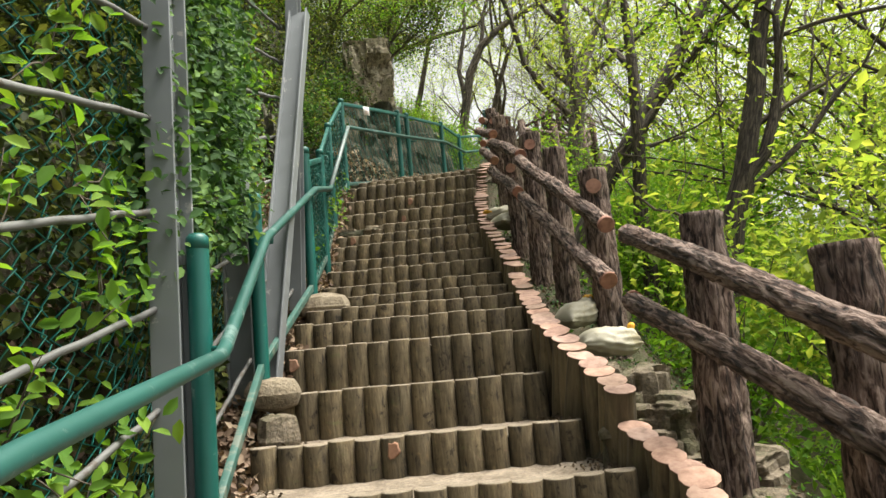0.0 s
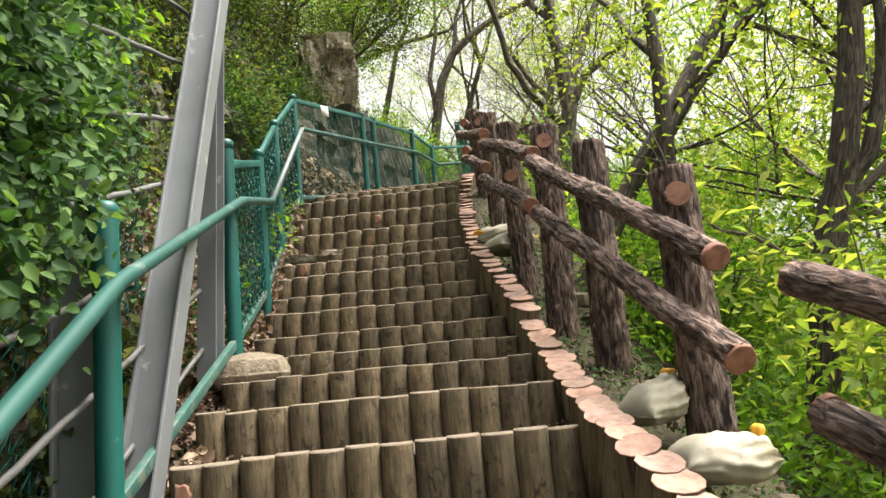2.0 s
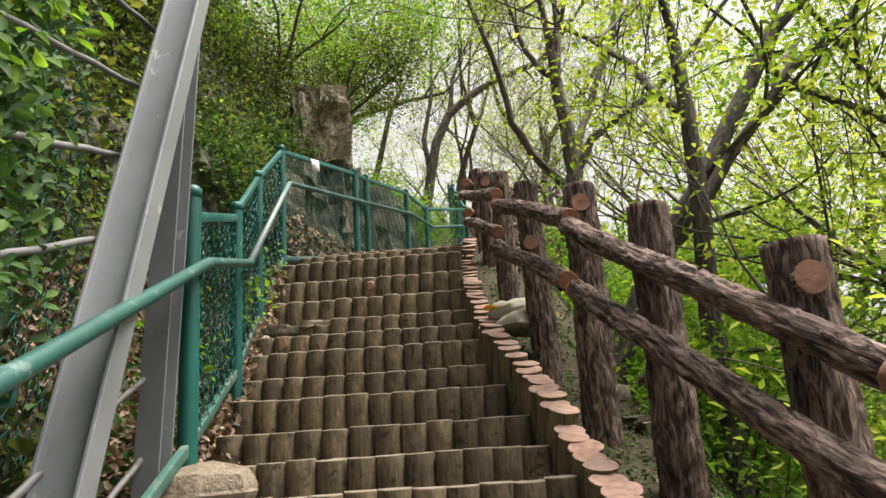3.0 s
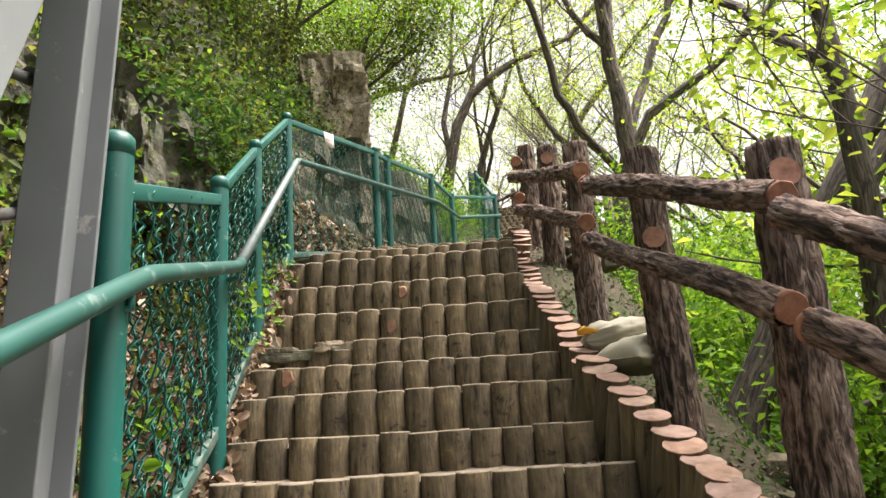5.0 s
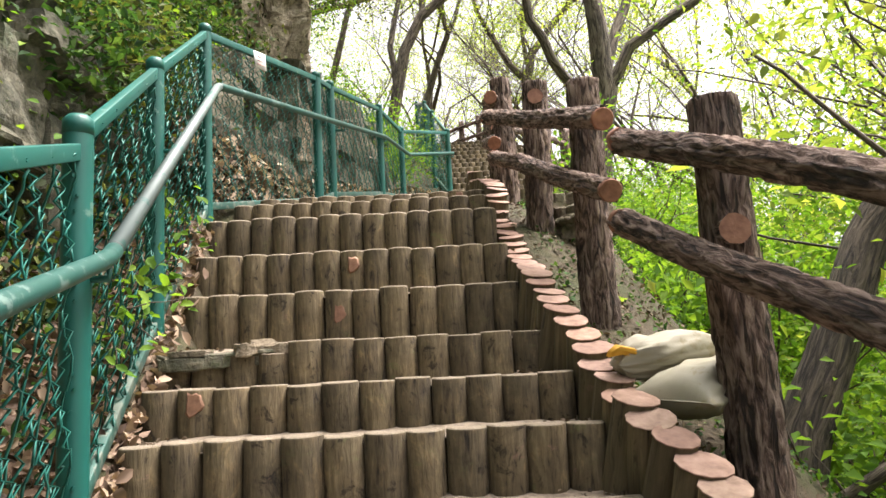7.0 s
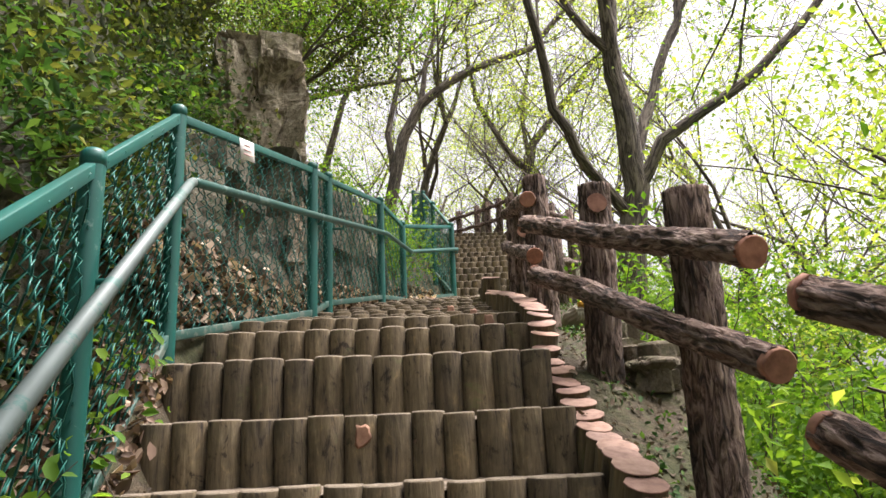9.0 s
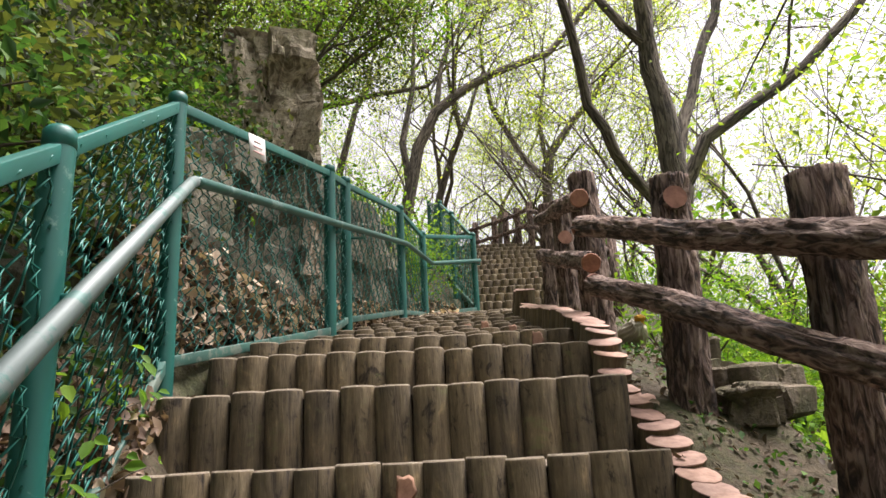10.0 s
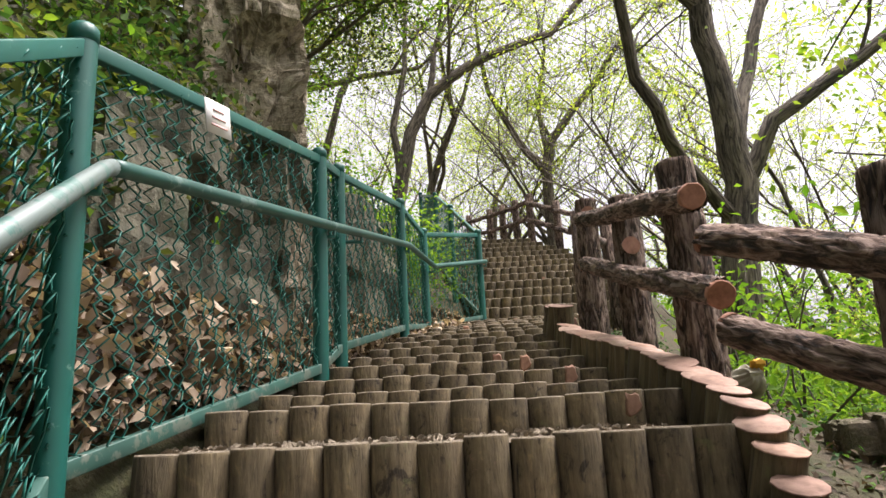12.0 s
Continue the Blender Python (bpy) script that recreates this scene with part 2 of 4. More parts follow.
class Shape:
    """Collects vertices, faces and lengthwise coordinates of one mesh."""

    def __init__(self):
        self.v, self.f, self.uv, self.mi = [], [], [], []

    def tube(self, pts, radii, seg=8, ridge=0.0, ridges=7.0, cap=True, cap_mat=0, seed=0.0, flat=1.0, crease=0.0):
        pts = [Vector(p) for p in pts]
        up = Vector((0.13, 0.31, 0.94))
        base, length = len(self.v), 0.0
        side = None
        for i, p in enumerate(pts):
            a, b = pts[max(i - 1, 0)], pts[min(i + 1, len(pts) - 1)]
            d = (b - a).normalized()
            if side is None:
                side = d.cross(up if abs(d.dot(up)) < 0.95 else Vector((1, 0, 0))).normalized()
            else:
                side = (side - d * side.dot(d)).normalized()
            other = d.cross(side)
            if i:
                length += (p - pts[i - 1]).length
            for k in range(seg):
                w = 2 * math.pi * k / seg
                r = radii[i]
                if ridge:
                    c, s = math.cos(w), math.sin(w)
                    r *= 1 + ridge * noise.noise((c * ridges * 0.5 + seed, s * ridges * 0.5, length * 2.2 + seed)) + ridge * 0.6 * noise.noise((c * ridges + seed, s * ridges, length * 7))
                if crease:
                    c, s = math.cos(w), math.sin(w)
                    k1 = noise.noise((c * 3.1 + seed * 3, s * 3.1, length * 5.5))
                    k2 = noise.noise((c * 6.3, s * 6.3 + seed, length * 15))
                    r *= 1 - crease * max(0.0, 0.16 - abs(k1)) / 0.16 - crease * 0.45 * max(0.0, 0.14 - abs(k2)) / 0.14
                self.v.append(p + side * (math.cos(w) * r) + other * (math.sin(w) * r * flat))
        n = len(pts)
        ls = [0.0]
        for i in range(1, n):
            ls.append(ls[-1] + (pts[i] - pts[i - 1]).length)
        for i in range(n - 1):
            u = 2 * math.pi * max(radii[0], 0.02) / seg
            for k in range(seg):
                a = base + i * seg + k
                b = base + i * seg + (k + 1) % seg
                self.f.append((a, b, b + seg, a + seg))
                self.uv.append(((k * u, ls[i]), ((k + 1) * u, ls[i]), ((k + 1) * u, ls[i + 1]), (k * u, ls[i + 1])))
                self.mi.append(0)
        if cap:
            for ring, rev in ((0, True), (n - 1, False)):
                idx = [base + ring * seg + k for k in range(seg)]
                if rev:
                    idx.reverse()
                self.f.append(tuple(idx))
                self.uv.append(tuple((self.v[j].x * 3, self.v[j].y * 3) for j in idx))
                self.mi.append(cap_mat)

    def box(self, m, sx, sy, sz, bevel=0.004):
        c = [(-1, -1, -1), (1, -1, -1), (1, 1, -1), (-1, 1, -1), (-1, -1, 1), (1, -1, 1), (1, 1, 1), (-1, 1, 1)]
        base = len(self.v)
        for x, y, z in c:
            self.v.append(m @ Vector((x * sx / 2, y * sy / 2, z * sz / 2)))
        for q in ((0, 3, 2, 1), (4, 5, 6, 7), (0, 1, 5, 4), (1, 2, 6, 5), (2, 3, 7, 6), (3, 0, 4, 7)):
            self.f.append(tuple(base + k for k in q))
            self.uv.append(((0, 0), (0.1, 0), (0.1, 0.1), (0, 0.1)))
            self.mi.append(0)

    def mesh(self, name, mats, smooth=True, origin=None):
        me = bpy.data.meshes.new(name)
        o = origin or Vector((0, 0, 0))
        me.from_pydata([tuple(p - o) for p in self.v], [], self.f)
        layer = me.uv_layers.new(name="UVMap")
        flat = [c for face in self.uv for c in face]
        layer.data.foreach_set("uv", [x for c in flat for x in c])
        for m in mats:
            me.materials.append(m)
        me.polygons.foreach_set("material_index", self.mi)
        me.polygons.foreach_set("use_smooth", [smooth and len(f) == 4 for f in self.f])
        me.update()
        return me


def root_of(ob):
    while ob.parent:
        ob = ob.parent
    return ob


def part(name, shape, materials, parent, label="", smooth=True, bevel=0.0):
    if not isinstance(materials, (list, tuple)):
        materials = [materials]
    o = ORIGIN[root_of(parent).name] if parent else None
    ob = new(name, shape.mesh(name, materials, smooth, o))
    if parent:
        ob.parent = parent
    if bevel:
        b = ob.modifiers.new("edge", "BEVEL")
        b.width, b.segments = bevel, 2
    if label:
        ob["label"] = label
    return ob


def single(name, shape, materials, label, category, group="", kind="", smooth=True, at=None, bevel=0.0):
    at = Vector(at) if at is not None else shape.v[0].copy()
    if not isinstance(materials, (list, tuple)):
        materials = [materials]
    ob = new(name, shape.mesh(name, materials, smooth, at))
    ob.location = at
    ORIGIN[ob.name] = at
    if bevel:
        b = ob.modifiers.new("edge", "BEVEL")
        b.width, b.segments = bevel, 2
    return tagged(ob, label, category, group, kind)


def interp(table, t):
    if t <= table[0][0]:
        return table[0][1]
    for (a, va), (b, vb) in zip(table, table[1:]):
        if t <= b:
            return va + (vb - va) * (t - a) / (b - a)
    return table[-1][1]


def leaf_mesh(name, centres, normals, sizes, material, rng, aspect=0.5, fold=0.25, fine=False):
    """One mesh of many small folded leaves, pointed at both ends."""
    n = len(centres)
    c = np.asarray(centres, float)
    nz = np.asarray(normals, float)
    nz /= np.linalg.norm(nz, axis=1)[:, None] + 1e-9
    t = rng.normal(size=(n, 3))
    t -= (t * nz).sum(1)[:, None] * nz
    t /= np.linalg.norm(t, axis=1)[:, None] + 1e-9
    b = np.cross(nz, t)
    s = np.asarray(sizes, float)[:, None]
    base, tip = c - t * s * 0.5, c + t * s * 0.5 - nz * s * 0.15
    if fine:
        w = b * s * aspect * 0.5
        lift = nz * s * fold * 0.4
        p1, p2 = c - t * s * 0.22, c + t * s * 0.14 - nz * s * 0.03
        pts = [base, p1 + w * -0.85 + lift, p2 - w * 0.9 + lift, tip, p2 + w * 0.9 + lift, p1 + w * 0.85 + lift]
        tri = np.array([[0, 1, 2, 0, 2, 3, 0, 3, 4, 0, 4, 5]])
    else:
        mid = c - t * s * 0.05
        pts = [base, mid - b * s * aspect * 0.5 + nz * s * fold * 0.4, tip, mid + b * s * aspect * 0.5 + nz * s * fold * 0.4]
        tri = np.array([[0, 1, 2, 0, 2, 3]])
    v = np.stack(pts, 1).reshape(-1, 3)
    f = (np.arange(n)[:, None] * len(pts) + tri).reshape(-1, 3)
    me = bpy.data.meshes.new(name)
    me.vertices.add(len(v))
    me.vertices.foreach_set("co", v.ravel())
    me.loops.add(f.size)
    me.loops.foreach_set("vertex_index", f.ravel())
    me.polygons.add(len(f))
    me.polygons.foreach_set("loop_start", np.arange(0, f.size, 3))
    me.materials.append(material)
    me.update(calc_edges=True)
    return me


# ---- plan of the stairway: left and right edges and height along y ----
LEFT = [(-9, -1.02), (3, -1.0), (5.7, -1.02), (8.6, -1.12), (10, -1.1), (11.9, -0.42), (14.2, 0.4), (16.4, 1.68), (18, 1.76), (20, 1.93), (22, 2.05), (23, 1.9), (24, 1.5), (26, 0.6), (60, -9)]
RIGHT = [(-9, 0.98), (1.5, 0.94), (2.9, 0.89), (3.4, 0.8), (4.3, 0.63), (5.5, 0.63), (6.6, 0.63), (7.3, 0.54), (8.3, 0.57), (9.7, 0.7), (10.3, 0.84), (11.5, 0.98), (12.9, 1.26), (14.5, 2.2), (16, 3.3), (17, 3.85), (18, 4.2), (19.1, 4.36), (20.4, 4.35), (22, 4.06), (23, 3.82), (24, 3.4), (26, 2.6), (60, -7)]
# a step: x, y and height of one point of its front edge, and how the edge runs (y per x)
STEPS = [(0, -1.9, -0.35, 0.03), (0, -1.2, -0.2, 0.03), (0, -0.5, -0.05, 0.03), (0, 0.2, 0.12, 0.03), (0, 0.85, 0.3, 0.03), (0, 1.45, 0.48, 0.03), (0, 2.05, 0.66, 0.03), (0, 2.62, 0.84, 0.03),
         (0, 3.2, 1.02, 0.035), (0, 3.78, 1.19, 0.035), (0, 4.31, 1.425, 0.03), (0, 4.7, 1.687, 0.03), (0, 5.1, 1.856, 0.02), (0, 5.6, 1.987, 0.0), (0, 6.08, 2.108, -0.03), (0, 6.52, 2.249, -0.07),
         (0, 6.97, 2.442, -0.1), (0, 7.33, 2.594, -0.13), (0, 7.61, 2.793, -0.14), (0, 7.93, 2.951, -0.14), (0, 8.3, 3.116, -0.14), (0, 8.79, 3.372, -0.14), (0, 9.12, 3.612, -0.14), (0, 9.48, 3.88, -0.14),
         (0, 10.1, 4.09, -0.14), (-0.21, 10.58, 4.22, -0.14), (-0.16, 11.02, 4.29, -0.15), (-0.1, 11.46, 4.38, -0.16), (-0.04, 11.91, 4.48, -0.18), (0.02, 12.35, 4.57, -0.2), (0.16, 12.78, 4.67, -0.22),
         (0.3, 13.21, 4.77, -0.24), (0.47, 13.63, 4.87, -0.26), (0.74, 14.05, 4.96, -0.28), (1.1, 14.45, 5.06, -0.3), (1.4, 14.85, 5.14, -0.3), (1.6, 15.3, 5.23, -0.3), (1.8, 15.75, 5.32, -0.3), (2.0, 16.2, 5.41, -0.29)]
for i in range(12):
    STEPS.append((1.95 + 0.06 * i, 16.75 + 0.46 * i, 5.42 + 0.207 * (i + 1), -0.27 + 0.012 * i))
for i in range(4):
    STEPS.append((2.7 - 0.15 * i, 22.4 + 0.55 * i, 7.95 + 0.06 * i, -0.1))
HEIGHT = [(y - a * x * 0.5, z) for x, y, z, a in STEPS]
HEIGHT = [(-60, -3.0), (-9, -1.5)] + sorted(HEIGHT) + [(30, 8.1), (45, 6.5), (80, 4)]


def path_z(y):
    return interp(HEIGHT, y)


def bank(x, y):
    """Height of the ground."""
    lo, hi, z = interp(LEFT, y), interp(RIGHT, y), path_z(y)
    if x < lo:
        d = lo - x
        steep = interp([(0, 2.3), (9, 2.3), (10, 2.6), (13, 2.2), (14.6, 0.6), (30, 0.4)], y)
        heap = interp([(9, 0.35), (9.9, 0.6), (10.2, 1.5), (10.9, 1.35), (11.7, 0.8), (12.5, 0.5), (15, 0.4)], y)
        rise = -0.14 + heap * min(max(d - 0.1, 0), 0.6) + steep * min(max(d - 0.6, 0), 1.5) + interp([(12.5, 0.7), (15, 0.3), (30, 0.2)], y) * min(max(d - 2.1, 0), 9) + 0.2 * max(d - 11.1, 0)
        wob = noise.noise((x * 0.9, y * 0.9, 3.1)) * min(d, 1.5) * 0.35 + noise.noise((x * 3, y * 3, 7.7)) * min(d, 1) * 0.12
        if 0.6 < d < 3 and 9.5 < y < 13.8:
            wob += 0.22 * noise.cell(Vector((x * 1.7, y * 1.6, z * 0.6))) + 0.12 * noise.noise((x * 5, y * 5, 2))
        return z + rise + wob
    if x > hi:
        d = x - hi
        fall = 0.06 + 0.12 * min(d, 0.6) + 1.15 * min(max(d - 0.6, 0), 2.2) + 0.5 * min(max(d - 2.8, 0), 14) + 0.06 * max(d - 16.8, 0)
        wob = noise.noise((x * 0.7, y * 0.7, 1.3)) * min(max(d - 0.4, 0), 2) * 0.3 + noise.noise((x * 4, y * 4, 5.5)) * min(d, 0.5) * 0.1
        return z - fall + wob
    return z - 0.42


LO_Y = np.array([t[0] for t in LEFT], float)
LO_X = np.array([t[1] for t in LEFT], float)
HI_Y = np.array([t[0] for t in RIGHT], float)
HI_X = np.array([t[1] for t in RIGHT], float)
PZ_Y = np.array([t[0] for t in HEIGHT], float)
PZ_Z = np.array([t[1] for t in HEIGHT], float)


def clear_of_path(p, side=0.55, over=4.2):
    """True where a point keeps off the walked way."""
    p = np.atleast_2d(np.asarray(p, float))
    lo, hi, z = np.interp(p[:, 1], LO_Y, LO_X), np.interp(p[:, 1], HI_Y, HI_X), np.interp(p[:, 1], PZ_Y, PZ_Z)
    return (p[:, 0] > hi + side) | (p[:, 0] < lo - 0.12) | (p[:, 2] > z + over)


def axis(lo, hi, fine_lo, fine_hi, step):
    out = [fine_lo + step * i for i in range(int((fine_hi - fine_lo) / step) + 1)]
    a, s = fine_lo, step
    while a > lo:
        s *= 1.35
        a -= s
        out.insert(0, a)
    a, s = out[-1], step
    while a < hi:
        s *= 1.35
        a += s
        out.append(a)
    return out


def build_ground():
    xs, ys = axis(-900, 900, -4.5, 6, 0.16), axis(-900, 900, -3, 26, 0.2)
    s = Shape()
    for y in ys:
        for x in xs:
            s.v.append(Vector((x, y, bank(x, y))))
    w = len(xs)
    for j in range(len(ys) - 1):
        for i in range(w - 1):
            a = j * w + i
            s.f.append((a, a + 1, a + 1 + w, a + w))
            s.uv.append(((0, 0), (1, 0), (1, 1), (0, 1)))
            d = interp(LEFT, ys[j]) - xs[i]
            s.mi.append(1 if 0.62 < d < 1.5 and 9.9 < ys[j] < 13.6 else 0)
    single("ground", s, [SOIL, MOSSY], "steep woodland hillside of dark soil and moss", "ground", kind="structure", at=(0, 0, 0))


build_ground()


# ---- the steps ----
def log_variant(k):
    """Front half of an upright cast log, one unit high, its axis at the origin."""
    s = Shape()
    n, r = 11, 0.0705
    rings = [(0.0, 1.0), (0.5, 1.0), (0.962, 0.995), (0.984, 0.975), (1.0, 0.93)]
    off = [1 + 0.09 * noise.noise((k * 5.1, i * 0.9, 2.0)) for i in range(n)]
    for h, q in rings:
        for i in range(n):
            w = math.pi * (-0.08 + 1.16 * i / (n - 1))
            rr = r * q * off[i] * (1 + 0.02 * noise.noise((k, i, h * 4)))
            s.v.append(Vector((-math.cos(w) * rr, -math.sin(w) * rr * 0.98, h)))
    for j in range(len(rings) - 1):
        for i in range(n - 1):
            a = j * n + i
            s.f.append((a, a + 1, a + 1 + n, a + n))
            s.uv.append(((0, 0), (1, 0), (1, 1), (0, 1)))
            s.mi.append(0)
    for q in range(n - 1):
        s.mi[-1 - q] = 1
    top = (len(rings) - 1) * n
    s.f.append(tuple(top + i for i in range(n)))
    s.uv.append(tuple((0, 0) for i in range(n)))
    s.mi.append(1)
    return s.mesh("log", [LOG, DUST])


LOG_MESHES = [log_variant(k) for k in range(9)]


def knot_mesh():
    s = Shape()
    s.tube([(0, 0, 0), (0, -0.012, 0)], [0.036, 0.027], 14, 0.5, 3, True, 0)
    return s.mesh("knot", [KNOT_FACE])


KNOT = knot_mesh()
rng = random.Random(4)


def edge_x(table, x0, y0, a):
    x = interp(table, y0)
    for _ in range(12):
        x = interp(table, y0 + a * (x - x0))
    return x


def build_step(index):
    x0, y0, z, a = STEPS[index]
    xl, xr = edge_x(LEFT, x0, y0, a) - 0.01, edge_x(RIGHT, x0, y0, a) - 0.035
    below = STEPS[index - 1][2] if index else z - 0.18
    rise = z - below
    root = thing("step", (x0, y0, z), "stair step faced with upright brown cast logs and a dusty tread", "step", "log steps", "structure")
    n = max(3, round((xr - xl) / 0.136))
    pitch = (xr - xl) / n
    for k in range(n):
        x = xl + (k + 0.5) * pitch
        o = new("log", rng.choice(LOG_MESHES))
        o.parent = root
        broken = index == 20 and x < -0.55
        dz = rng.uniform(-0.007, 0.006)
        o.location = (x - x0, a * (x - x0) + rng.uniform(-0.006, 0.006), -rise - 0.11)
        if broken:
            dz -= 0.04
        o.scale = (pitch / 0.136 * rng.uniform(0.97, 1.03), 1.0, rise + 0.11 + dz)
        o.rotation_euler = (rng.uniform(-0.03, 0.02), rng.uniform(-0.02, 0.02), math.atan(a))
        if rng.random() < 0.03:
            q = new("knot", KNOT)
            q.parent = root
            q.location = (x - x0, a * (x - x0) - 0.062, -rng.uniform(0.25, 0.6) * rise)
            q.scale = (1, 1, rng.uniform(0.9, 1.3))
    nx = STEPS[index + 1] if index + 1 < len(STEPS) else (x0, y0 + 0.45, z, a)
    s = Shape()
    cols, rows = 16, 4
    fill = 0.055 if index < 14 else (0.035 if index < 24 else 0.02)
    for j in range(rows + 1):
        for i in range(cols + 1):
            x = xl + (xr - xl) * i / cols
            ya, yb = y0 + a * (x - x0) - 0.012, nx[1] + nx[3] * (x - nx[0]) + 0.02
            y = ya + (yb - ya) * j / rows
            s.v.append(Vector((x, y, z - fill + 0.02 * j / rows + 0.014 * noise.noise((x * 6, y * 6, z)))))
    for j in range(rows):
        for i in range(cols):
            q = j * (cols + 1) + i
            s.f.append((q, q + 1, q + cols + 2, q + cols + 1))
            s.uv.append(((0, 0), (1, 0), (1, 1), (0, 1)))
            s.mi.append(0)
    part("tread", s, TREAD, root)


for i in range(len(STEPS)):
    build_step(i)


gr = np.random.default_rng(12)
n = 520
gx, gy = gr.uniform(-0.95, 0.6, n), 0
c = np.stack([gx, 10.12 - 0.14 * gx + gr.uniform(0.02, 0.4, n), 4.085 + gr.uniform(0, 0.01, n)], 1)
ob = new("gravel", leaf_mesh("gravel", c, gr.normal(size=(n, 3)) * 0.8 + np.array([0, 0, 1.0]), gr.uniform(0.012, 0.04, n), DUST, gr, 0.9, 0.6, True))
tagged(ob, "loose pale grit and small stones on a tread", "gravel", kind="stuff")


c, nm = [], []
for x0, y0, z, a in STEPS[2:26]:
    for table, side in ((LEFT, 1), (RIGHT, -1)):
        edge = edge_x(table, x0, y0 + 0.25, a)
        for _ in range(90):
            x = edge + side * abs(gr.normal()) * 0.1
            c.append((x, y0 + a * (x - x0) + gr.uniform(0.0, 0.42), z - 0.03 + abs(gr.normal()) * 0.012))
            nm.append(gr.normal(size=3) * 0.8 + np.array([0, 0, 1.0]))
ob = new("debris", leaf_mesh("debris", c, nm, gr.uniform(0.012, 0.035, len(c)), NEEDLE, gr, 0.6, 0.4, True))
tagged(ob, "crumbs of soil and brown needles in the step corners", "debris", kind="stuff")


# ---- short log edging along the open side ----
def edging_variant(k):
    s = Shape()
    s.tube([(0, 0, -0.5), (0, 0, -0.2), (0, 0, -0.004)], [0.06, 0.06, 0.058], 12, 0.06, 5, False, 0, k * 3.3)
    s.tube([(0, 0, -0.004), (0, 0, 0.0)], [0.062, 0.06], 12, 0.05, 5, True, 0, k * 3.3)
    s.mi = [0 if i < 24 else 1 for i in range(len(s.f))]
    return s.mesh("log", [LOG, CUT])


EDGING = [edging_variant(k) for k in range(6)]
edging = thing("log_edging", (0.66, 4, 1.3), "kerb of short upright cast logs with pinkish cut tops", "kerb", kind="structure")
EDGE_TOP = [(-2, -0.25), (0, 0.2), (1.5, 0.62), (2.9, 1.05), (3.4, 1.19), (3.401, 1.33), (4.3, 1.68), (4.8, 1.79), (5.54, 2.04), (6.0, 2.2), (6.001, 2.25), (6.59, 2.48), (7.27, 2.82), (7.4, 2.87), (7.401, 2.83), (8.27, 3.27), (8.271, 3.26), (8.57, 3.41), (8.8, 3.47), (9.0, 3.55),
            (9.4, 3.74), (9.64, 3.86), (9.8, 3.98), (9.96, 4.11), (10.1, 4.19), (10.3, 4.24), (10.68, 4.36), (11.5, 4.56), (12.2, 4.68), (12.6, 4.78), (12.601, 4.92), (13, 4.98)]
y = -1.5
while y < 12.95:
    x = interp(RIGHT, y)
    o = new("log", rng.choice(EDGING))
    o.parent = edging
    o.location = (x + 0.03 + rng.uniform(-0.012, 0.012) - 0.66, y - 4, interp(EDGE_TOP, y) + rng.uniform(-0.008, 0.008) - 1.3)
    o.rotation_euler = (0.33 + rng.uniform(-0.06, 0.06), rng.uniform(-0.06, 0.04), rng.uniform(-0.3, 0.3))
    k = rng.uniform(1.14, 1.34)
    o.scale = (k, k, 1)
    y += 0.106 * rng.uniform(0.94, 1.06)


# ---- green fence and handrail ----
FENCE = [((-0.92, 2.77), 0.9, 2.13), ((-1.05, 4.2), 1.5, 2.62), ((-1.02, 5.85), 2.1, 3.38), ((-1.12, 7.36), 2.55, 3.8), ((-1.2, 8.69), 3.13, 4.53), ((-1.17, 10.0), 3.95, 5.32),
         ((-0.44, 11.9), 4.38, 5.74), ((-0.3, 12.5), 4.56, 5.88), ((0.35, 14.2), 4.93, 6.22), ((0.75, 15.3), 5.1, 6.26), ((1.64, 16.4), 5.36, 6.57), ((1.66, 18.0), 6.05, 7.43), ((1.83, 20.0), 6.95, 8.32), ((1.97, 22.3), 7.85, 9.12)]
fence = thing("chain_link_fence", (-1.12, 7.36, 2.55), "dark green painted steel fence with chain-link wire mesh", "fence")


def fence_post(at, low, high):
    s = Shape()
    x, y = at
    s.tube([(x, y, low - 0.15), (x, y, low + 0.5), (x, y, high - 0.03)], [0.043] * 3, 16, 0, 1, False)
    p = part("post", s, GREEN, fence)
    c = Shape()
    c.tube([(x, y, high - 0.06), (x, y, high - 0.015), (x, y, high)], [0.0442, 0.0436, 0.03], 16)
    part("cap", c, GREEN, p)


for at, low, high in FENCE:
    fence_post(at, low, high)


def chain_link(s, a, b, low_a, low_b, high_a, high_b, pitch, radius, seed):
    """Zigzag wires that meet in diamonds, between two uprights."""
    r = random.Random(seed)
    a, b = Vector((*a, 0)), Vector((*b, 0))
    length = (b - a).length
    out = (b - a).normalized().cross(Vector((0, 0, 1)))
    n = max(2, int(length / pitch))
    for k in range(n):
        pts = []
        rows = int((high_a - low_a) / (pitch * 0.5))
        for j in range(rows + 1):
            h = j / rows
            t = (k + (0.04 if (j + k) % 2 else 0.96) + 0.06 * r.uniform(-1, 1)) / n
            t = min(max(t, 0.0), 1.0)
            p = a.lerp(b, t)
            z = (low_a + (low_b - low_a) * t) * (1 - h) + (high_a + (high_b - high_a) * t) * h
            sag = 0.014 * math.sin(k * 1.7 + j * 0.6)
            pts.append(p + out * (0.005 * (1 if j % 2 else -1) + sag) + Vector((0, 0, z + 0.008 * r.uniform(-1, 1))))
        s.tube(pts, [radius] * len(pts), 3, cap=False)


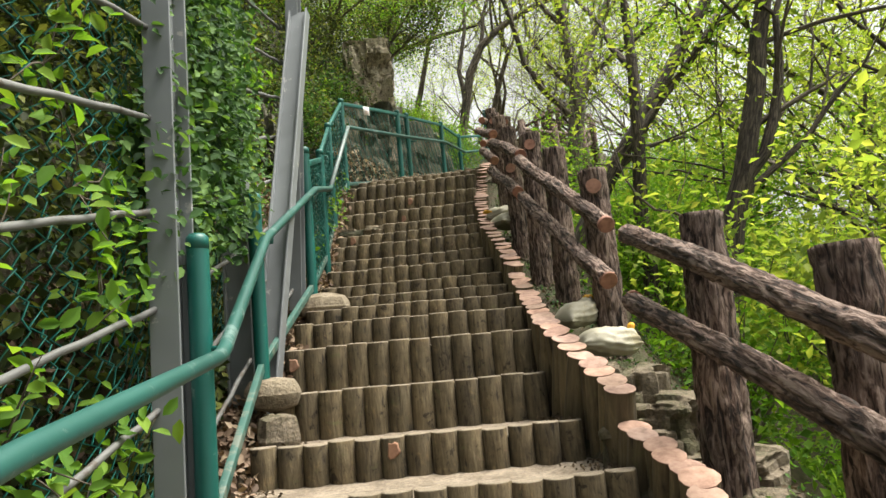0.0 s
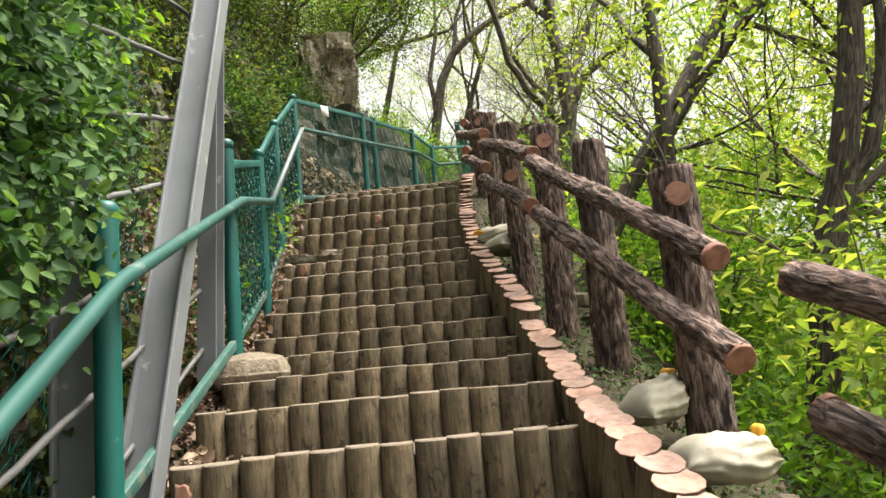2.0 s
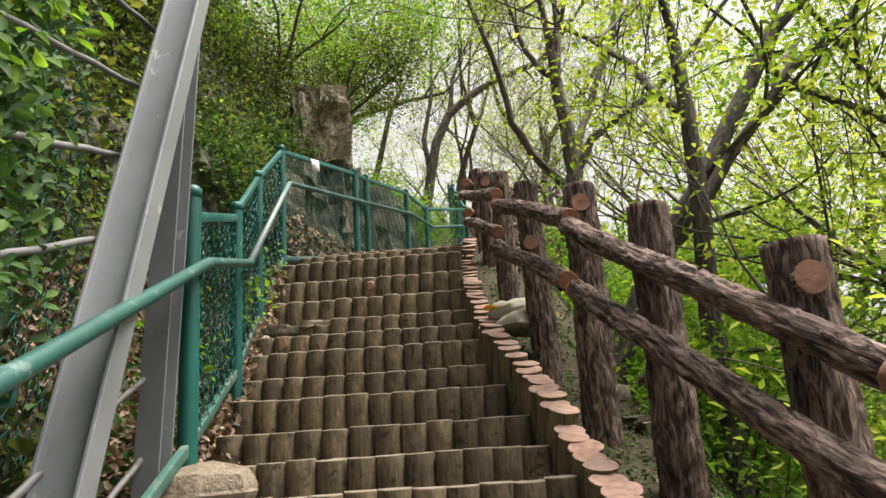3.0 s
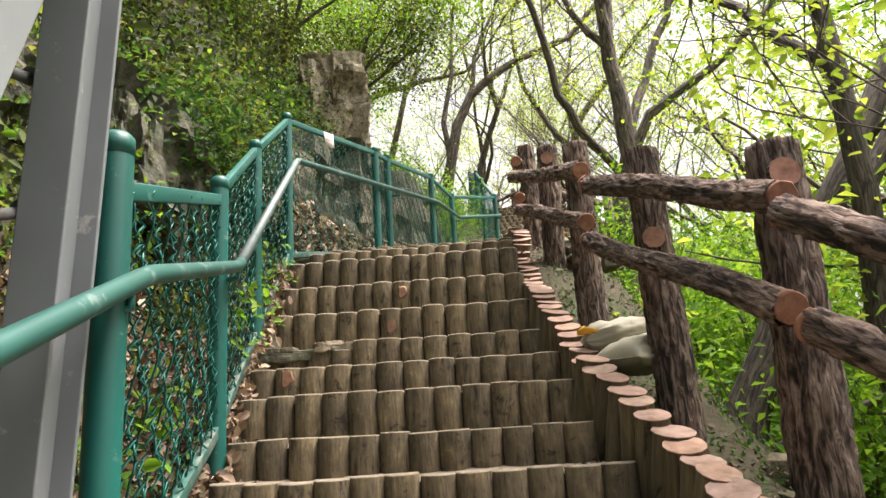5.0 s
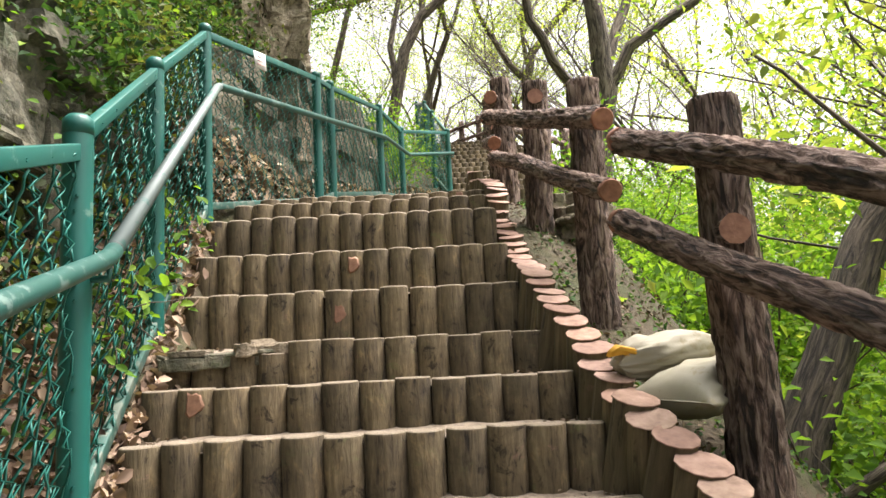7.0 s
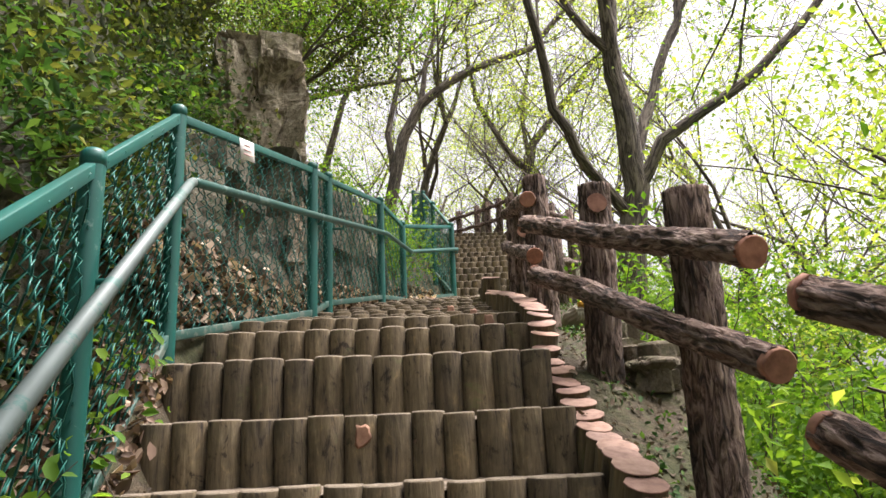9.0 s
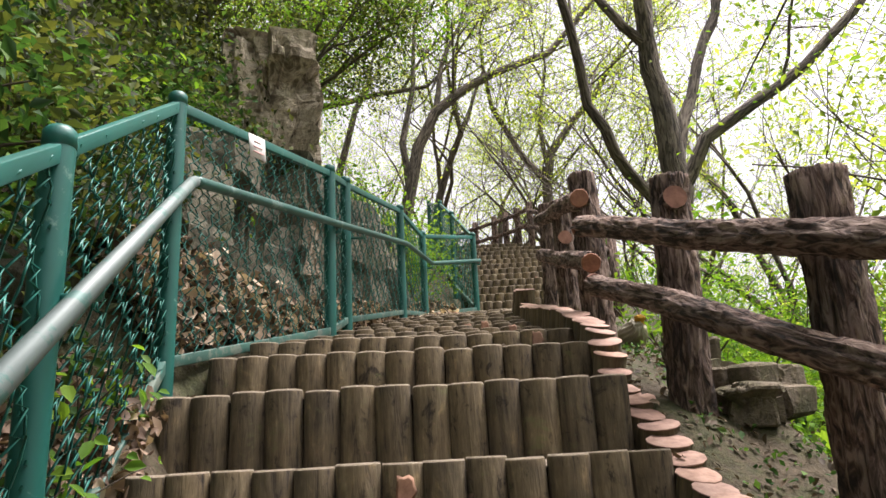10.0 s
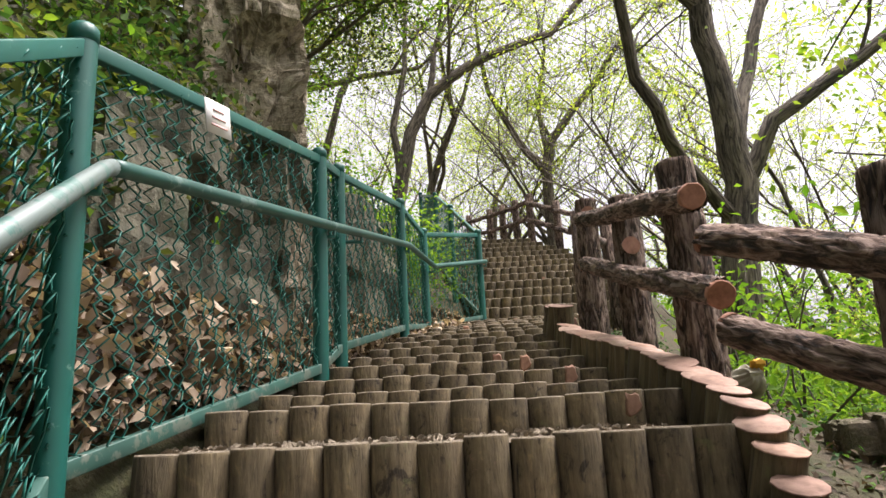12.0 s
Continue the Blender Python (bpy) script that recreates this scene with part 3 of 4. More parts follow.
def fence_bay(i):
    (a, la, ha), (b, lb, hb) = FENCE[i], FENCE[i + 1]
    ta, tb = ha - (0.15 if i == 2 else 0.07), hb - (0.11 if i == 2 else 0.07)
    ba, bb = la + 0.1, lb + 0.1
    bars = [("bottom_rail", ba, bb)]
    if i >= 2:
        bars.append(("top_rail", ta, tb))
    for name, z0, z1 in bars:
        p, q = Vector((*a, z0)), Vector((*b, z1))
        m = look((p + q) / 2, q)
        s = Shape()
        s.box(m, 0.035, 0.05, (q - p).length - 0.06)
        part(name, s, OLD_GREEN if name == "bottom_rail" else GREEN, fence, bevel=0.004)
    if i < 2:
        return
    s = Shape()
    chain_link(s, a, b, ba, bb, ta, tb, 0.05, 0.0044, i)
    part("wire_mesh", s, WIRE, fence, "green chain-link wire mesh")


for i in range(len(FENCE) - 1):
    fence_bay(i)


def rounded(pts, cut=0.06):
    out = [Vector(pts[0])]
    for a, b, c in zip(pts, pts[1:], pts[2:]):
        a, b, c = Vector(a), Vector(b), Vector(c)
        out += [b + (a - b).normalized() * cut, b + ((a - b).normalized() + (c - b).normalized()) * cut * 0.25, b + (c - b).normalized() * cut]
    return out + [Vector(pts[-1])]


RAIL = [(-0.62, -0.6, 1.2), (-0.7, 1.19, 1.49), (-0.78, 2.57, 1.65), (-0.95, 4.05, 2.32), (-0.97, 5.97, 3.04), (-1.03, 7.36, 3.37), (-1.1, 10.1, 4.92), (-0.36, 11.9, 5.27), (0.42, 14.2, 5.78), (0.86, 15.3, 5.84), (1.72, 16.4, 6.16)]
pts = rounded(RAIL)
rail = thing("handrail", RAIL[2], "worn green painted tubular steel handrail along the fence", "handrail")
cut = 1 + 3 * 4 + 3
for a, b, m, note in ((0, cut, RAIL_GREEN, ""), (cut - 1, cut + 2, RAIL_SHEEN_WORN, "worn length of rail with its silvery sky sheen put into the colour"), (cut + 1, len(pts), RAIL_GREEN, "")):
    s = Shape()
    s.tube(pts[a:b], [0.027] * len(pts[a:b]), 14)
    part("tube", s, m, rail, note)
for at, low, high in FENCE[:-3]:
    z = interp(sorted((q[1], q[2]) for q in RAIL), at[1]) - 0.02
    x = interp(sorted((q[1], q[0]) for q in RAIL), at[1])
    s = Shape()
    s.tube([(at[0], at[1], z - 0.04), (x, at[1], z - 0.04), (x, at[1], z)], [0.012] * 3, 8)
    part("bracket", s, GREEN, rail)


# ---- grey rockfall barrier ----
barrier = thing("rockfall_barrier", (-1.03, 2.72, 0.6), "grey steel rockfall barrier with beams, cables and green wire mesh", "barrier")


def h_beam(name, foot, top, width, depth, label):
    foot, top = Vector(foot), Vector(top)
    m = look((foot + top) / 2, top)
    long = (top - foot).length
    s = Shape()
    s.box(m, width, 0.012, long)
    web = part(name, s, GREY, barrier, label, False, bevel=0.002)
    for sx in (-1, 1):
        f = Shape()
        f.box(m @ pose(sx * (width / 2 + 0.006), 0, 0), 0.014, depth, long)
        part("flange", f, GREY, web, smooth=False, bevel=0.003)
    return web


post_a = h_beam("post", (-1.005, 2.72, 0.5), (-0.995, 2.72, 5.3), 0.165, 0.11, "upright grey painted steel beam")
post_b = h_beam("post", (-1.115, 5.68, 2.0), (-0.96, 5.68, 5.6), 0.15, 0.1, "upright grey painted steel beam")
post_c = h_beam("post", (-1.2, 4.34, 1.1), (-1.2, 4.34, 2.75), 0.14, 0.1, "upright grey painted steel beam under ivy")
brace = h_beam("brace", (-1.11, 4.45, 1.3), (-0.945, 5.6, 4.45), 0.13, 0.09, "slanting grey painted steel beam")
for k in range(9):
    za, zb = 1.13 + 0.365 * k, 2.2 + 0.31 * k
    p = [Vector((-1.04, -3.0, za - 1.15)), Vector((-1.04, 0, za - 0.62)), Vector((-1.04, 1.45, za - 0.3)), Vector((-1.035, 2.72, za)), Vector((-1.14, 4.2, (za + zb) / 2 - 0.06)), Vector((-1.13, 5.68, zb))]
    fine = []
    for a, b in zip(p, p[1:]):
        fine += [a.lerp(b, t / 10) for t in range(10)]
    fine.append(p[-1])
    strand = [q + Vector((0.003 * math.sin(i * 2.1), 0, 0.003 * math.cos(i * 2.1))) for i, q in enumerate(fine)]
    s = Shape()
    s.tube(strand, [0.0125] * len(strand), 8, 0.2, 6)
    part("cable", s, CABLE, barrier, "twisted zinc grey steel cable")
    for x, y, z in ((-1.035, 2.7, za), (-1.13, 5.66, zb)):
        s = Shape()
        s.tube([(x, y - 0.03, z - 0.012), (x, y + 0.03, z + 0.012)], [0.022, 0.022], 12)
        part("eyelet", s, CABLE, barrier)
for (a, b, la, lb, ha, hb, sd) in (((-1.12, -2.6), (-1.14, 2.7), -0.6, 0.9, 3.2, 4.7, 50), ((-1.2, 2.7), (-1.48, 5.8), 0.85, 2.2, 4.6, 5.4, 51)):
    s = Shape()
    chain_link(s, a, b, la, lb, ha, hb, 0.07, 0.004, sd)
    part("wire_mesh", s, WIRE, barrier, "green chain-link wire mesh")


# ---- log railing on the open side ----
POSTS = [((1.28, 2.2), 0.55, 1.82, 0.1), ((1.17, 3.15), 0.95, 2.1, 0.1), ((1.1, 4.62), 1.45, 2.68, 0.09), ((1.0, 5.52), 1.85, 3.09, 0.088), ((0.93, 6.3), 2.2, 3.47, 0.09), ((0.9, 7.25), 2.6, 3.83, 0.085),
         ((0.93, 8.55), 3.2, 4.38, 0.085), ((0.94, 9.5), 3.6, 4.72, 0.083), ((1.07, 10.65), 4.1, 5.19, 0.085), ((1.22, 11.5), 4.4, 5.33, 0.08), ((1.5, 12.7), 4.6, 5.72, 0.08)]


railing = thing("log_railing", (1.0, 5.52, 1.85), "dark brown cast railing shaped like rough bark logs", "railing")


def log_post(at, low, high, r, seed):
    x, y = at
    lx, ly = 0.03 * math.sin(seed * 2.1), 0.03 * math.cos(seed * 1.3)
    s = Shape()
    n = 72
    pts = [Vector((x + lx * i / n, y + ly * i / n, low - 0.25 + (high - low + 0.25) * i / n)) for i in range(n + 1)]
    s.tube(pts, [r * (1.12 - 0.14 * i / n) for i in range(n + 1)], 44, 0.13, 8, True, 0, seed * 4.7, 1.0, 0.15)
    p = part("post", s, POST_BARK, railing)
    drop = {2: 0.13, 4: 0.13, 5: 0.45, 7: 0.12, 9: 0.3, 10: 0.12}.get(seed)
    if drop:
        d = Shape()
        c = Vector((x + lx * 0.9 - 0.02, y + ly * 0.9 - r * 1.02, high - drop))
        d.tube([c + Vector((0.01, 0.07, 0)), c + Vector((-0.004, -0.004, 0.004))], [0.056, 0.05], 16, 0.08, 4, True, 1, seed)
        part("cut_branch", d, [POST_BARK, CUT_RED], p, "round pinkish cut branch stub")


for k, (at, low, high, r) in enumerate(POSTS):
    log_post(at, low, high, r, k)

RAILS = [((1.2, 0.4, 1.1), (1.01, 3.69, 2.11)), ((1.2, 0.6, 0.9), (0.96, 3.56, 1.76)), ((1.03, 4.2, 2.25), (0.8, 6.05, 3.16)), ((0.95, 3.97, 1.9), (0.78, 5.98, 2.82)),
         ((0.82, 6.08, 3.22), (0.74, 7.74, 3.83)), ((0.76, 6.03, 2.88), (0.7, 7.7, 3.5)), ((0.79, 8.0, 4.0), (0.78, 10.06, 4.68)), ((0.77, 7.93, 3.67), (0.82, 10.06, 4.39)),
         ((0.86, 10.24, 4.9), (1.36, 12.45, 5.49)), ((0.84, 10.12, 4.51), (1.3, 12.3, 5.13))]
for k, (a, b) in enumerate(RAILS):
    a, b = Vector(a), Vector(b)
    n = 110
    pts = [a.lerp(b, i / n) + Vector((0.007 * math.sin(i * 0.09 + k), 0, 0.007 * math.cos(i * 0.07 + k * 2))) for i in range(n + 1)]
    s = Shape()
    s.tube(pts, [0.053] * (n + 1), 36, 0.16, 8, False, 0, k * 2.9, 1.0, 0.2)
    r = part("rail", s, POST_BARK, railing)
    for e, f in ((a, (a - b).normalized()), (b, (b - a).normalized())):
        s = Shape()
        s.tube([e - f * 0.02, e + f * 0.006, e + f * 0.01], [0.05, 0.05, 0.046], 16, 0.08, 5, True, 0, k)
        part("cut_end", s, CUT_RED, r, "reddish cut end of a log")


far_rail = thing("log_railing", (3.9, 17, 5.5), "brown cast log railing beside the upper flight", "railing")
FAR = [(1.95, 13.9), (2.85, 15.2), (3.72, 16.4), (4.3, 17.7), (4.55, 19.0), (4.56, 20.0), (4.42, 20.8), (4.28, 22.0), (4.15, 22.6), (3.99, 23.1), (3.83, 23.6), (3.5, 24.3), (3.1, 25.0)]
for k, (x, y) in enumerate(FAR):
    z = path_z(y)
    s = Shape()
    s.tube([(x, y, z - 0.5), (x, y, z + 0.5), (x, y, z + 1.1)], [0.085, 0.08, 0.075], 14, 0.12, 6, True, 0, k)
    part("post", s, POST_BARK, far_rail)
    if k:
        xa, ya = FAR[k - 1]
        za = path_z(ya)
        for h in (0.55, 0.92):
            s = Shape()
            p, q = Vector((xa - 0.07, ya - 0.03, za + h)), Vector((x - 0.07, y + 0.03, z + h))
            s.tube([p.lerp(q, t / 6) + Vector((0, 0, 0.01 * math.sin(t * 2 + k))) for t in range(7)], [0.05] * 7, 12, 0.15, 6, True, 0, k)
            part("rail", s, POST_BARK, far_rail)


# ---- trees ----
def branch_out(rng, p, d, length, radius, depth, tubes, tips, droop=0.0, spread=0.55, first=False):
    n = 5
    start, way = p.copy(), d.copy()
    for attempt in range(5):
        p, d = start.copy(), way.copy()
        pts, rad = [p.copy()], [radius]
        for i in range(n):
            d = (d + Vector((rng.gauss(0, 0.14), rng.gauss(0, 0.14), rng.gauss(0.02 - droop, 0.1)))).normalized()
            p = p + d * (length / n)
            pts.append(p.copy())
            rad.append(radius * (1 - 0.45 * (i + 1) / n))
        if first or start.y > 14 or clear_of_path([tuple(q) for q in pts[1:]], 0.5, 3.0).all():
            break
        out = 0.45 if start.x > 0.5 * (interp(LEFT, start.y) + interp(RIGHT, start.y)) else -0.45
        way = (way + Vector((out, 0, 0.35))).normalized()
    else:
        return
    tubes.append((pts, rad))
    if depth == 0:
        tips.extend(pts[1:])
        return
    if depth == 1:
        tips.extend(pts[3:])
    kids = 3 if depth > 1 else 4
    for i in range(kids):
        k = rng.choice((2, 3, 4, 5)) if i else 5
        q = pts[k]
        nd = (d + Vector((rng.gauss(0, spread), rng.gauss(0, spread), rng.gauss(0.08, spread * 0.7)))).normalized()
        if depth > 1 and nd.z < 0.2 + 0.12 * depth:
            nd = Vector((nd.x, nd.y, 0.2 + 0.12 * depth)).normalized()
        branch_out(rng, q, nd, length * rng.uniform(0.58, 0.82), rad[k] * rng.uniform(0.6, 0.85), depth - 1, tubes, tips, droop, spread)


def tree(base, lean, trunk, radius, depth, leaves, size, material, label, seed, limbs=None, bark=None, spread=0.55, puff=0.32, near=False, twigs=0):
    rng = random.Random(seed)
    nr = np.random.default_rng(seed)
    base = Vector(base)
    t = thing("tree", base, label, "tree", "woodland trees")
    tubes, tips = [], []
    if limbs:
        for pts, r0, r1 in limbs:
            n = len(pts)
            fine = []
            for a, b in zip(pts, pts[1:]):
                a, b = Vector(a), Vector(b)
                fine += [a, a.lerp(b, 0.5) + Vector((rng.gauss(0, 0.012), rng.gauss(0, 0.02), rng.gauss(0, 0.012)))]
            fine.append(Vector(pts[-1]))
            m = len(fine)
            tubes.append((fine, [r0 + (r1 - r0) * i / (m - 1) for i in range(m)]))
            for i in ([m - 1] if r0 > 0.15 else list(range(m // 2, m - 1, 2)) + [m - 1]):
                d = (fine[i] - fine[i - 1]).normalized()
                r = r0 + (r1 - r0) * i / (m - 1)
                last = i == m - 1
                nd = d if last else (d + Vector((rng.gauss(0, 0.6), rng.gauss(0, 0.7), rng.gauss(0.2, 0.5)))).normalized()
                branch_out(rng, fine[i], nd, rng.uniform(0.9, 1.6), r * (0.9 if last else 0.38), depth if last else depth - 1, tubes, tips, 0.0, spread)
    else:
        d = Vector(lean).normalized()
        branch_out(rng, base - Vector((0, 0, 0.4)), d, trunk, radius, depth, tubes, tips, 0.0, spread, True)
    for pts, rad in list(tubes) if twigs else []:
        if rad[0] < 0.03:
            for i in range(twigs):
                p = rng.choice(pts[1:])
                d = (pts[-1] - pts[0]).normalized() + Vector((rng.gauss(0, 0.7), rng.gauss(0, 0.7), rng.gauss(0.1, 0.5)))
                d = d.normalized() * rng.uniform(0.12, 0.26)
                q = p + d
                e = q + d + Vector((rng.gauss(0, 0.06), rng.gauss(0, 0.06), rng.gauss(0.02, 0.06)))
                tubes.append(([p, q, e], [0.006, 0.005, 0.003]))
                tips += [q, e]
    big, small = Shape(), Shape()
    for pts, rad in tubes:
        if rad[0] > 0.035:
            big.tube(pts, rad, 12 if rad[0] > 0.07 else 8, 0.1, 6, False, 0, seed)
        else:
            small.tube(pts, [max(r, 0.004) for r in rad], 3 if twigs else 4, cap=False)
    part("trunk", big, bark or TREE_BARK, t)
    if small.v:
        part("twig_growth", small, TWIG_BARK, t)["kind"] = "stuff"
    if tips and leaves:
        tp = np.array([tuple(p) for p in tips])
        c = tp[nr.integers(0, len(tp), leaves)] + nr.normal(size=(leaves, 3)) * puff * np.array([1, 1, 0.7])
        nm = nr.normal(size=(leaves, 3)) * 0.7 + np.array([0, 0, 1.0])
        keep = clear_of_path(c, 0.5, 2.9)
        c, nm = c[keep], nm[keep]
        me = leaf_mesh("crown", c - np.array(base), nm, nr.uniform(0.6, 1.4, len(c)) * size, material, nr, fine=near)
        o = new("crown", me)
        o["kind"] = "stuff"
        o.parent = t
    return t


W = 12.8
tree((2.67, W, 2.6), None, 0, 0, 3, 3400, 0.055, FRESH, "old locust tree forking low with rough brown bark", 11, near=True, spread=0.6, puff=0.2, twigs=2,
     limbs=[([(2.6, W, 2.2), (2.67, W, 4.45), (2.79, W, 5.39), (2.9, W, 5.91), (2.87, W, 6.4), (2.82, W, 6.96), (2.77, W, 7.48)], 0.165, 0.095),
            ([(2.8, W, 5.6), (2.57, W, 5.88), (2.19, W - 0.2, 6.2), (1.93, W - 0.3, 6.62), (1.76, W - 0.5, 7.3), (1.54, W - 0.6, 8.01), (1.3, W - 0.6, 8.8)], 0.068, 0.035),
            ([(2.77, W, 7.45), (2.53, W, 7.67), (2.38, W + 0.1, 8.0), (2.25, W + 0.2, 8.6)], 0.06, 0.04),
            ([(2.77, W, 7.45), (2.89, W + 0.1, 8.1), (2.95, W + 0.2, 9.0)], 0.07, 0.045),
            ([(2.88, W, 5.95), (3.18, W + 0.2, 6.78), (3.47, W + 0.3, 7.45), (3.86, W + 0.4, 8.17), (4.1, W + 0.5, 9)], 0.07, 0.045),
            ([(2.86, W, 5.8), (3.19, W - 0.1, 6.41), (3.68, W - 0.2, 6.74), (4.28, W - 0.3, 7.15), (4.87, W - 0.4, 7.73), (5.4, W - 0.5, 8.4)], 0.072, 0.04)])
tree((2.15, 7.5, 1.6), (0.05, 0.0, 1), 4.4, 0.1, 3, 8500, 0.062, BRIGHT, "slender tree with dark bark and bright green spring leaves", 21, near=True, bark=DARK_BARK)
tree((2.15, 5.95, 0.5), None, 0, 0, 3, 4600, 0.062, FRESH, "dark barked woodland tree with bright spring leaves", 22, near=True, bark=DARK_BARK,
     limbs=[([(2.1, 5.95, 0.2), (2.22, 5.95, 1.1), (2.4, 5.95, 1.85), (2.52, 5.95, 2.4), (2.67, 5.93, 2.85), (2.9, 5.95, 3.6), (3.1, 6.0, 4.4), (3.4, 6.1, 5.6)], 0.12, 0.065),
            ([(2.65, 5.93, 2.78), (2.86, 5.9, 3.0), (2.98, 5.9, 3.3), (3.1, 5.9, 3.8)], 0.06, 0.04),
            ([(2.5, 5.93, 2.3), (2.2, 5.9, 2.45), (1.9, 6.0, 2.62), (1.7, 6.1, 2.95)], 0.022, 0.01)])
tree((1.4, 7.95, 2.2), None, 0, 0, 2, 3200, 0.062, BRIGHT, "leaning tree rooted below the ledge", 31, near=True, bark=DARK_BARK,
     limbs=[([(1.35, 7.95, 2.0), (1.6, 8.05, 2.6), (1.93, 8.1, 3.15), (2.3, 8.15, 3.7), (2.95, 8.3, 4.6), (3.7, 8.5, 5.7)], 0.125, 0.07),
            ([(1.5, 7.9, 2.3), (1.75, 7.75, 2.5), (2.1, 7.6, 2.62), (2.5, 7.5, 2.6)], 0.035, 0.015)])
tree((1.05, 20.5, 7.0), None, 0, 0, 3, 4200, 0.075, FRESH, "arching bare limbed tree leaning over the upper steps", 33, spread=0.6, puff=0.26, twigs=3,
     limbs=[([(0.95, 20.5, 6.6), (1.16, 20.5, 7.96), (1.52, 20.5, 9.69), (1.91, 20.5, 10.48), (2.75, 20.5, 11.17), (3.6, 20.5, 11.62), (4.55, 20.5, 12.02), (5.62, 20.5, 13.3)], 0.15, 0.06),
            ([(1.3, 20.5, 8.7), (1.2, 20.6, 9.8), (1.5, 20.8, 11.2), (1.6, 21, 12.6)], 0.08, 0.04),
            ([(1.9, 20.5, 10.4), (2.1, 20.7, 11.6), (2.6, 20.9, 12.8)], 0.07, 0.035)])
tree((4.95, 22.5, 7.6), None, 0, 0, 3, 4200, 0.075, FRESH, "forked bare limbed tree behind the upper railing", 34, spread=0.6, puff=0.26, twigs=3,
     limbs=[([(4.95, 22.5, 7.0), (4.95, 22.5, 8.3), (4.94, 22.5, 9.75), (5.11, 22.5, 10.49), (5.7, 22.5, 11.27), (6.38, 22.5, 12.07), (7.0, 22.4, 13.0)], 0.15, 0.06),
            ([(4.94, 22.5, 9.7), (4.51, 22.5, 10.18), (4.13, 22.5, 10.84), (3.69, 22.5, 11.67), (3.5, 22.4, 12.8)], 0.1, 0.045),
            ([(5.0, 22.5, 10.1), (4.95, 22.7, 11.3), (5.2, 22.8, 12.6)], 0.07, 0.04)])
rt = random.Random(77)
for k in range(26):
    y = rt.uniform(2.5, 17)
    x = interp(RIGHT, y) + rt.uniform(2.4, 7)
    tree((x, y, bank(x, y)), (rt.gauss(0, 0.2), rt.gauss(0, 0.2), 1), rt.uniform(1.2, 2.0), 0.045, 3, 3600, 0.075, BRIGHT if k % 2 == 0 else FRESH, "young understorey tree with bright green leaves", 700 + k, puff=0.3, spread=0.7)
for k in range(24):
    y = rt.uniform(1.5, 15)
    x = interp(RIGHT, y) + (rt.uniform(3.2, 12) if y < 9.5 else rt.uniform(7, 15))
    z = bank(x, y)
    tree((x, y, z), (rt.gauss(0, 0.12), rt.gauss(0, 0.1), 1), rt.uniform(3.2, 5.0), rt.uniform(0.08, 0.15), 3, 3900, 0.085, FRESH, "woodland tree on the slope with thin bright green leaves", 100 + k, puff=0.45)
SPARSE = [(4.6, 26.5, -0.1), (6.6, 24, -0.35), (2.4, 27.0, 0.2), (5.6, 29, -0.2), (-0.6, 24.0, 0.4), (7.6, 16.5, -0.2), (-2.2, 27, 0.2), (8.4, 21, 0), (0.6, 31, 0.2), (7.5, 33, 0), (3.4, 35, 0),
          (9.5, 27, -0.1), (3.3, 30, 0.1), (1.9, 24, 0.25), (4.2, 38, 0.0), (-2.0, 22, 0.3), (11, 24, -0.1), (13, 30, 0), (-4, 32, 0.1), (1.5, 44, 0), (7, 42, 0), (10, 36, 0), (-1.5, 38, 0.1)]
for k, (x, y, lean) in enumerate(SPARSE):
    tree((x, y, bank(x, y)), (lean, rt.gauss(-0.1, 0.12), 1), rt.uniform(3.4, 4.8), rt.uniform(0.11, 0.16), 4, 4300, 0.066, FRESH, "bare limbed locust tree with sparse new leaves", 200 + k, puff=0.26, spread=0.62, twigs=2 if y < 26 else 1)
for k in range(14):
    y = rt.uniform(26, 46)
    x = rt.uniform(-3, 13)
    tree((x, y, bank(x, y)), (rt.gauss(0, 0.2), rt.gauss(-0.1, 0.12), 1), rt.uniform(2.6, 4.0), rt.uniform(0.07, 0.1), 4, 3000, 0.075, FRESH, "thin bare limbed tree with sparse new leaves", 250 + k, puff=0.28, spread=0.75, twigs=1)
for k in range(16):
    y = rt.uniform(15, 38)
    x = interp(RIGHT, y) + rt.uniform(5, 17)
    tree((x, y, bank(x, y)), (rt.gauss(-0.08, 0.15), rt.gauss(-0.05, 0.12), 1), rt.uniform(4.6, 6.4), rt.uniform(0.1, 0.15), 4, 3400, 0.07, FRESH, "tall bare limbed locust tree on the slope below", 290 + k, puff=0.28, spread=0.62, twigs=1)
# the last three stand in for the canopy, added to shade the near-left bank
for k, (x, y, lean) in enumerate([(-2.4, 14.9, 0.25), (-1.3, 16.4, 0.3), (-3.0, 11.4, 0.2), (-2.9, 8.8, 0.2), (-3.6, 12.2, 0.2), (-3.3, 18.5, 0.3), (-4.6, 10.0, 0.2), (-1.5, 19.5, 0.3), (-4.2, 15.5, 0.2), (-5, 7.5, 0.25), (-5.2, 20, 0.2), (-1.3, 15.0, 0.0), (-1.4, 17.2, 0.0), (-3.1, 0.4, 0.15), (-3.3, 2.9, 0.15), (-3.2, 5.2, 0.1)]):
    tree((x, y, bank(x, y)), (lean, -0.1, 1), rt.uniform(1.8, 2.6), 0.09, 3, 7500, 0.064, DEEP if k % 3 and k > 1 else BRIGHT, "leaning dark evergreen tree on the rocky bank", 500 + k, puff=0.34, spread=0.7)


